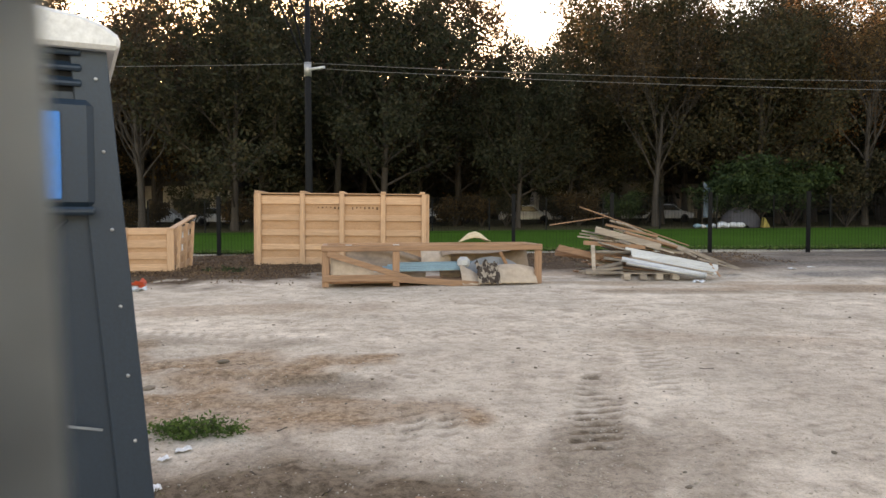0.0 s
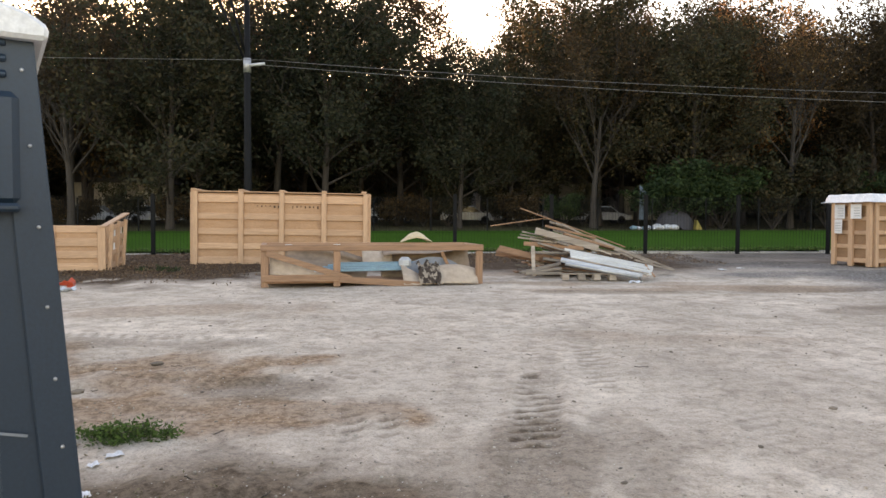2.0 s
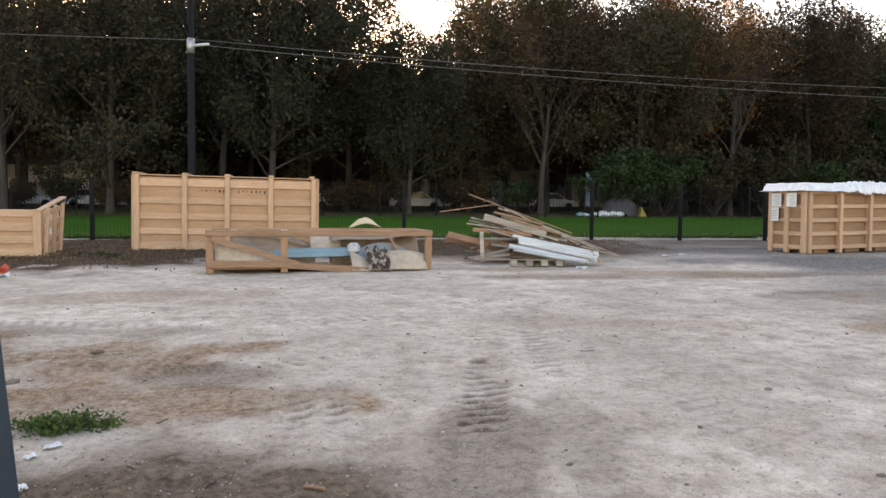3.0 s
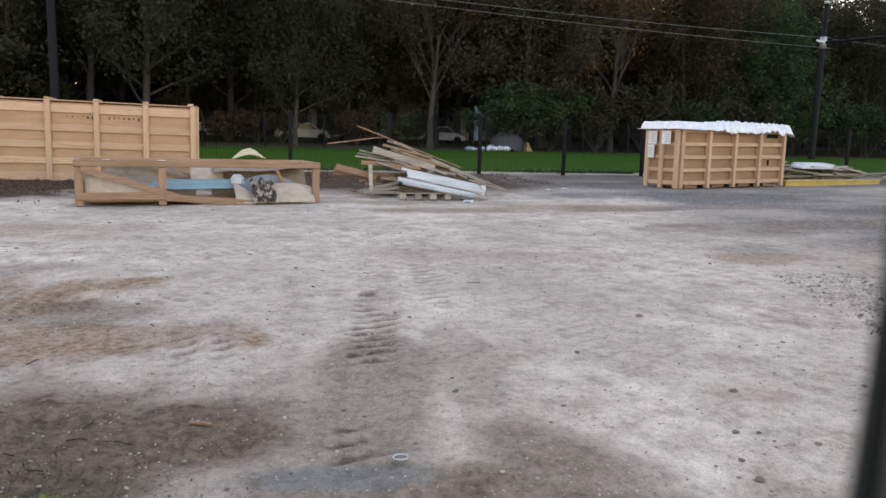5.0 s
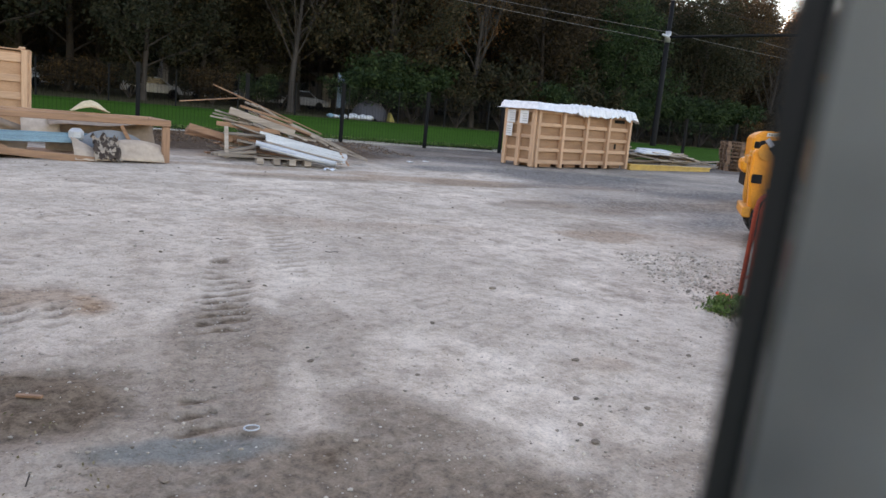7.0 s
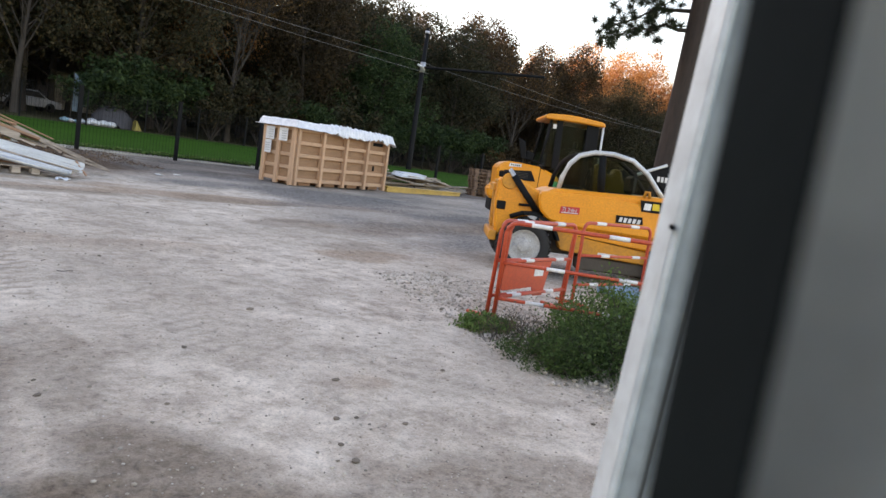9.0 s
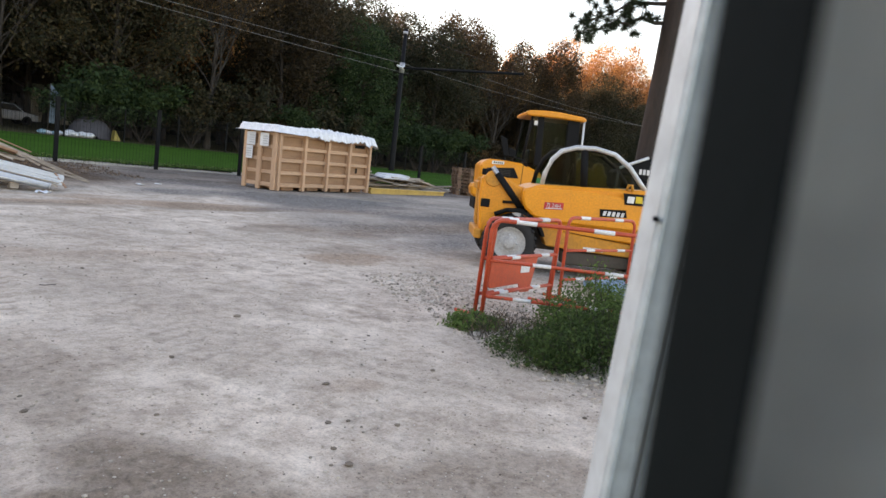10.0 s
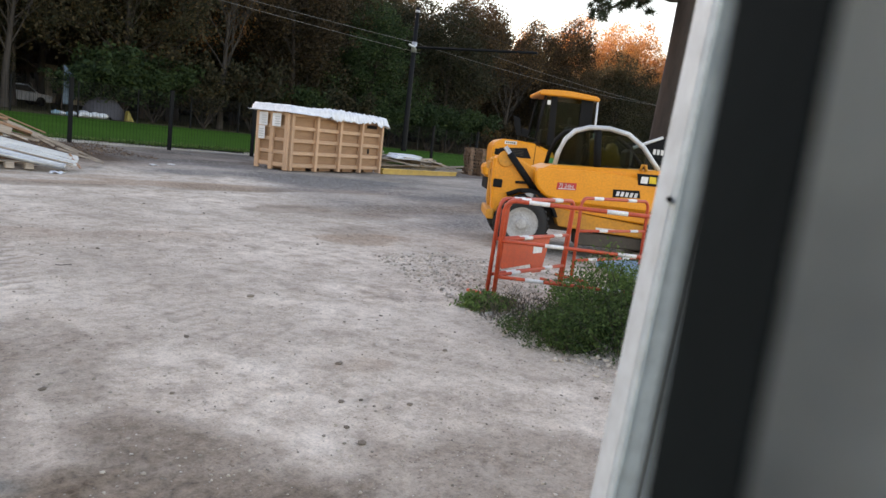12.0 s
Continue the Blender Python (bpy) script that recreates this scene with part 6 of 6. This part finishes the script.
# ---- pine at the right ----
pine = thing("pine_tree", pose(22.0, 10.95, gz(22, 11)), "tall pine with a bare reddish trunk", "tree")
verts, faces = [], []
tube_data([(0, 0, -0.3), (0.0, 0, 2.0), (0.12, -0.1, 5.0), (0.25, -0.2, 9.0), (0.25, -0.1, 13.0)], [0.46, 0.4, 0.37, 0.33, 0.2], 14, verts, faces)
raw("trunk", verts, faces, mat("pine_bark", (0.042, 0.03, 0.025), (0.02, 0.015, 0.013), 3, 16, 0.9, 0, 1.0, (3, 3, 0.6)), pine, True)
rs = random.Random(8)
tips = []
for z0, az, ln in ((6.6, 150, 3.0), (7.2, 120, 2.6), (7.6, 170, 3.2), (8.2, 140, 2.8), (8.8, 190, 2.6), (9.5, 60, 2.4), (8.4, 300, 2.4), (10.2, 20, 2.2), (11, 200, 2.2), (11.8, 100, 2.0), (12.6, 280, 1.8)):
    lv, lf = [], []
    a = radians(az)
    pts = [Vector((0.1, 0, z0))]
    for i in range(6):
        u = (i + 1) / 6
        pts.append(Vector((0.1 + math.cos(a) * ln * u, math.sin(a) * ln * u, z0 - 0.25 * ln * u * u * (1 if z0 < 9 else -0.5) + rs.uniform(-0.1, 0.1))))
    tube_data(pts, [0.07, 0.06, 0.05, 0.04, 0.03, 0.025, 0.02], 6, lv, lf, False)
    for i in range(2, 7):
        for k in range(6):
            e = pts[i] + Vector((rs.uniform(-0.5, 0.5), rs.uniform(-0.5, 0.5), rs.uniform(-0.35, 0.3)))
            tube_data([pts[i], e], [0.018, 0.008], 4, lv, lf, False)
            tips.append(tuple(e))
    raw("limb", lv, lf, M["bark"], pine, True)
g = np.random.default_rng(14)
c = np.repeat(np.array(tips), 130, axis=0)
u = g.normal(0, 1, c.shape)
u /= np.linalg.norm(u, axis=1, keepdims=True)
w = np.cross(u, g.normal(0, 1, c.shape))
w /= np.linalg.norm(w, axis=1, keepdims=True)
s = g.uniform(0.1, 0.24, (len(c), 1))
vs = np.stack([c - w * 0.008, c + w * 0.008, c + u * s + w * 0.004, c + u * s - w * 0.004], 1).reshape(-1, 3)
ob = new("needles", quick_mesh("needles", vs, np.arange(len(c) * 4).reshape(-1, 4), M["needle"]))
ob.parent = pine

# ---- tent camp behind the far fence ----
tent = thing("tent", pose(18.2, 44.4, gz(18.2, 44.4)), "grey dome tent with yellow ends under the trees", "tent")
tv, tf = [], []
for j in range(7):
    for i in range(13):
        a, b = math.pi * i / 12, j / 6
        k = max(0.02, math.sin(math.pi * b)) ** 0.55
        tv.append((-1.25 * math.cos(a) * k, -0.9 + 1.8 * b, 1.25 * math.sin(a) ** 0.8 * k if 0 < i < 12 else 0.0))
for j in range(6):
    for i in range(12):
        q = j * 13 + i
        tf.append((q, q + 1, q + 14, q + 13))
raw("flysheet", tv, tf, mat("grey_tent_cloth", (0.06, 0.06, 0.072), None, 3, 40, 0.8), tent, True)
part("end_flap", prism(((1.0, 0.0), (1.45, 0.0), (1.1, 0.6)), -0.9, -0.5), mat("yellow_tent_cloth", (0.3, 0.24, 0.06), None, 3, 40, 0.8), tent)
tarp = thing("hung_tarpaulin", pose(16.4, 45.0, gz(16.4, 45)), "pale blue sheet hung between stems", "tarpaulin")
sheet("cloth", tarp, mat("pale_blue_cloth", (0.1, 0.15, 0.2), None, 3, 30, 0.8), lambda u, v: (-0.25 + u * (0.5 + 0.4 * v), nz(u * 3, v * 3, 3, 0.1), 0.4 + (1 - v) * 0.2 + v * (2.4 - 0.9 * u)), 8, 12)
tube("line_pole", [(-0.3, 0.05, -0.1), (-0.25, 0.05, 2.85)], 0.03, M["bark"], tarp)
random.seed(31)
for i in range(14):
    t = thing("litter_bag", pose(15.4 + i * 0.21 + random.uniform(-0.1, 0.1), 43.9 + random.uniform(-0.4, 0.3), gz(16, 44)), "pale plastic bag lying by the tent", "bag", "bags by the tent")
    s = random.uniform(0.14, 0.3)
    b = bmesh.new()
    bmesh.ops.create_icosphere(b, subdivisions=2, radius=s, matrix=pose(0, 0, s * 0.6) @ Matrix.Diagonal((1.2, 1, 0.7, 1)))
    for q in b.verts:
        q.co += q.co.normalized() * nz(q.co.x * 9 + i, q.co.y * 9, q.co.z * 9, 0.07)
    part("bag", b, M["white_board"] if i % 3 else foam, t)


# ---- small things on the dirt ----
def crumple(name, x, y, s, material, label, cat, seed, flat=0.35):
    t = None
    b = bmesh.new()
    bmesh.ops.create_grid(b, x_segments=9, y_segments=9, size=s)
    for q in b.verts:
        q.co.x += nz(q.co.x * 9 / s * 0.2, q.co.y * 20, seed, s * 0.5)
        q.co.y *= 0.6
        q.co.z = s * flat * (0.5 + noise.noise((q.co.x * 2.2 / s, q.co.y * 2.2 / s, seed)))
    r = bmesh.ops.solidify(b, geom=b.faces[:], thickness=0.003)
    o = part(name, b, material, None)
    o.matrix_basis = pose(x, y, yard_z(x, y) + 0.004, 0, 0, seed * 40)
    return tagged(o, label, cat)


crumple("paper_scrap", -1.64, 4.52, 0.055, paper, "crumpled white paper scrap on dirt", "litter", 1)
crumple("paper_scrap", -1.7, 4.36, 0.045, paper, "torn white paper scrap on dirt", "litter", 2)
crumple("paper_scrap", -1.56, 3.88, 0.04, paper, "small white paper scrap on dirt", "litter", 3)
crumple("paper_scrap", -1.98, 4.72, 0.045, kraft, "brown card scrap on dirt", "litter", 4)
crumple("plastic_scrap", -5.85, 13.6, 0.22, red_tube, "crumpled orange plastic mesh on dirt", "litter", 5, 0.8)
crumple("plastic_scrap", -5.6, 13.2, 0.16, M["white_board"], "crumpled white film on dirt", "litter", 6, 0.5)
crumple("plastic_scrap", 8.0, 16.6, 0.1, paper, "white scrap on grey ground", "litter", 7, 0.4)
crumple("plastic_scrap", 8.6, 16.9, 0.08, paper, "white scrap on grey ground", "litter", 8, 0.4)
crumple("plastic_scrap", 5.0, 14.1, 0.12, M["white_board"], "pale scrap beside the timber heap", "litter", 9, 0.4)
st = part("wood_chip", boxed(-0.06, 0.06, -0.011, 0.011, 0.0, 0.014, m=pose(-0.09, 3.68, yard_z(-0.09, 3.68) + 0.004, 0, 0, -25)), M["worn_x"], None, bevel=0.003)
tagged(st, "pale split wood chip on dirt", "wood chip")
ringo = tube("wire_loop", [(0.81 + 0.035 * math.cos(a), 3.12 + 0.03 * math.sin(a), yard_z(0.81, 3.12) + 0.01) for a in [2 * math.pi * k / 14 for k in range(14)]], 0.004, M["white_board"], None, 6)
tagged(ringo, "small pale plastic loop on dirt", "litter")
random.seed(3)
for i in range(26):
    x, y = (random.gauss(-0.7, 0.8), random.gauss(3.2, 0.5)) if i < 16 else (random.uniform(-3, 3), random.uniform(3.5, 8))
    a, ln = random.uniform(0, 3.14), random.uniform(0.04, 0.14)
    pts = [(x + math.cos(a) * ln * (k / 3 - 0.5), y + math.sin(a) * ln * (k / 3 - 0.5) + random.uniform(-0.008, 0.008), yard_z(x, y) + 0.008 + random.uniform(0, 0.012)) for k in range(4)]
    tagged(tube("twig", pts, 0.0035, M["bark"], None, 5), "dry dark twig on dirt", "twig", "twigs on the dirt")


def stone_mesh(seed):
    b = bmesh.new()
    bmesh.ops.create_icosphere(b, subdivisions=1, radius=1)
    for q in b.verts:
        q.co *= 1 + 0.35 * noise.noise((q.co.x * 1.4 + seed * 7, q.co.y * 1.4, q.co.z * 1.4))
        q.co.z *= 0.6
    me = bpy.data.meshes.new("clod")
    b.to_mesh(me)
    b.free()
    return me


clod_mat = mat("dry_clod", (0.22, 0.18, 0.145), (0.11, 0.086, 0.066), 12, 60, 0.95, 0, 0.5, (1, 1, 1), 0.9)
bases = []
for k in range(4):
    me = stone_mesh(k)
    me.materials.append(clod_mat)
    bases.append(me)
CLODS = ((2.99, 3.51, 0.024), (1.86, 3.53, 0.016), (2.93, 2.78, 0.022), (0.39, 2.79, 0.028), (2.4, 4.4, 0.02), (3.4, 5.2, 0.03), (-2.5, 6.1, 0.06), (-2.2, 7.2, 0.05), (2.6, 3.0, 0.02), (3.9, 3.4, 0.02))
random.seed(12)
for i in range(290):
    x, y, s = CLODS[i] if i < len(CLODS) else (random.uniform(-3.5, 8), 2.0 + 12 * random.random() ** 1.3, random.uniform(0.005, 0.012) * (1 + 1.6 * random.random() ** 3))
    o = new("clod", bases[i % 4])
    o.matrix_basis = pose(x, y, yard_z(x, y) + s * 0.2, 0, 0, random.uniform(0, 360)) @ Matrix.Diagonal((s * random.uniform(0.8, 1.6), s, s * 0.8, 1))
    tagged(o, "small dry earth clod on the yard", "clod", "clods on the yard")

# dark soil crumbs along the fence foot
g = np.random.default_rng(61)
cx = np.concatenate([g.uniform(-9, 9, 2400), g.normal(-5.4, 1.3, 900)])
cy = np.concatenate([g.uniform(18.2, 21.9, 2400), g.normal(16.6, 0.9, 900)])
cs = np.array([(x, y, yard_z(x, y) + 0.02) for x, y in zip(cx, cy)])
vs, fs = leaf_cloud(g, cs, 5, (0.08, 0.08, 0.012), 0.026)
tagged(new("soil_crumbs", quick_mesh("soil_crumbs", vs, fs, leaf_mat("soil_and_dead_leaves", ((0.0, (0.03, 0.02, 0.014)), (0.6, (0.1, 0.062, 0.04)), (1.0, (0.24, 0.16, 0.1))), 0.05))), "dark soil crumbs and dead leaves", "soil", kind="stuff")

# fine gravel: past counting
g = np.random.default_rng(50)
b = bmesh.new()
bmesh.ops.create_icosphere(b, subdivisions=1, radius=1)
b.verts.ensure_lookup_table()
unit = np.array([tuple(q.co) for q in b.verts])
tri = np.array([[q.index for q in f.verts] for f in b.faces])
b.free()
n1, n2, n3 = 6500, 9000, 10
px = np.concatenate([g.uniform(-3.5, 7, n1), 4.3 + g.gamma(2.2, 0.75, n2), g.uniform(-8, -3, n3)])
py = np.concatenate([1.6 + 10 * g.random(n1) ** 1.6, 1.9 + 4.6 * g.random(n2), g.uniform(14, 21, n3)])
sz = np.concatenate([np.minimum(g.gamma(2.0, 0.0022, n1) + 0.002, 0.011), g.gamma(2.0, 0.0035, n2) + 0.004, g.gamma(2.0, 0.02, n3) + 0.015])
keep = ~((px > 7.2) & (py > 6)) & ~((np.arange(len(px)) >= n1) & (px < 3.2 + 0.4 * py + 0.5 * g.random(len(px))))
px, py, sz = px[keep], py[keep], np.minimum(sz[keep], 0.09)
pz = np.array([yard_z(x, y) for x, y in zip(px, py)])
k = len(px)
def_scale = sz[:, None, None] * g.uniform(0.6, 1.3, (k, 1, 3)) * np.array([1, 1, 0.7])
vs = unit[None] * (1 + g.uniform(-0.22, 0.22, (k, 12 if len(unit) == 12 else len(unit), 1))) * def_scale + np.stack([px, py, pz + sz * 0.25], 1)[:, None]
fs = (tri[None] + (np.arange(k) * len(unit))[:, None, None]).reshape(-1, 3)
gm, n, l, p = nodes_of("gravel")
geo = n.new("ShaderNodeNewGeometry")
l.new(ramp(n, l, geo.outputs["Random Per Island"], ((0.0, (0.14, 0.12, 0.1)), (0.3, (0.34, 0.3, 0.25)), (0.7, (0.42, 0.37, 0.31)), (1.0, (0.54, 0.49, 0.43)))), p.inputs["Base Color"])
p.inputs["Roughness"].default_value = 0.9
tagged(new("gravel", quick_mesh("gravel", vs.reshape(-1, 3), fs, gm)), "loose pale gravel scattered over the dirt", "gravel", kind="stuff")
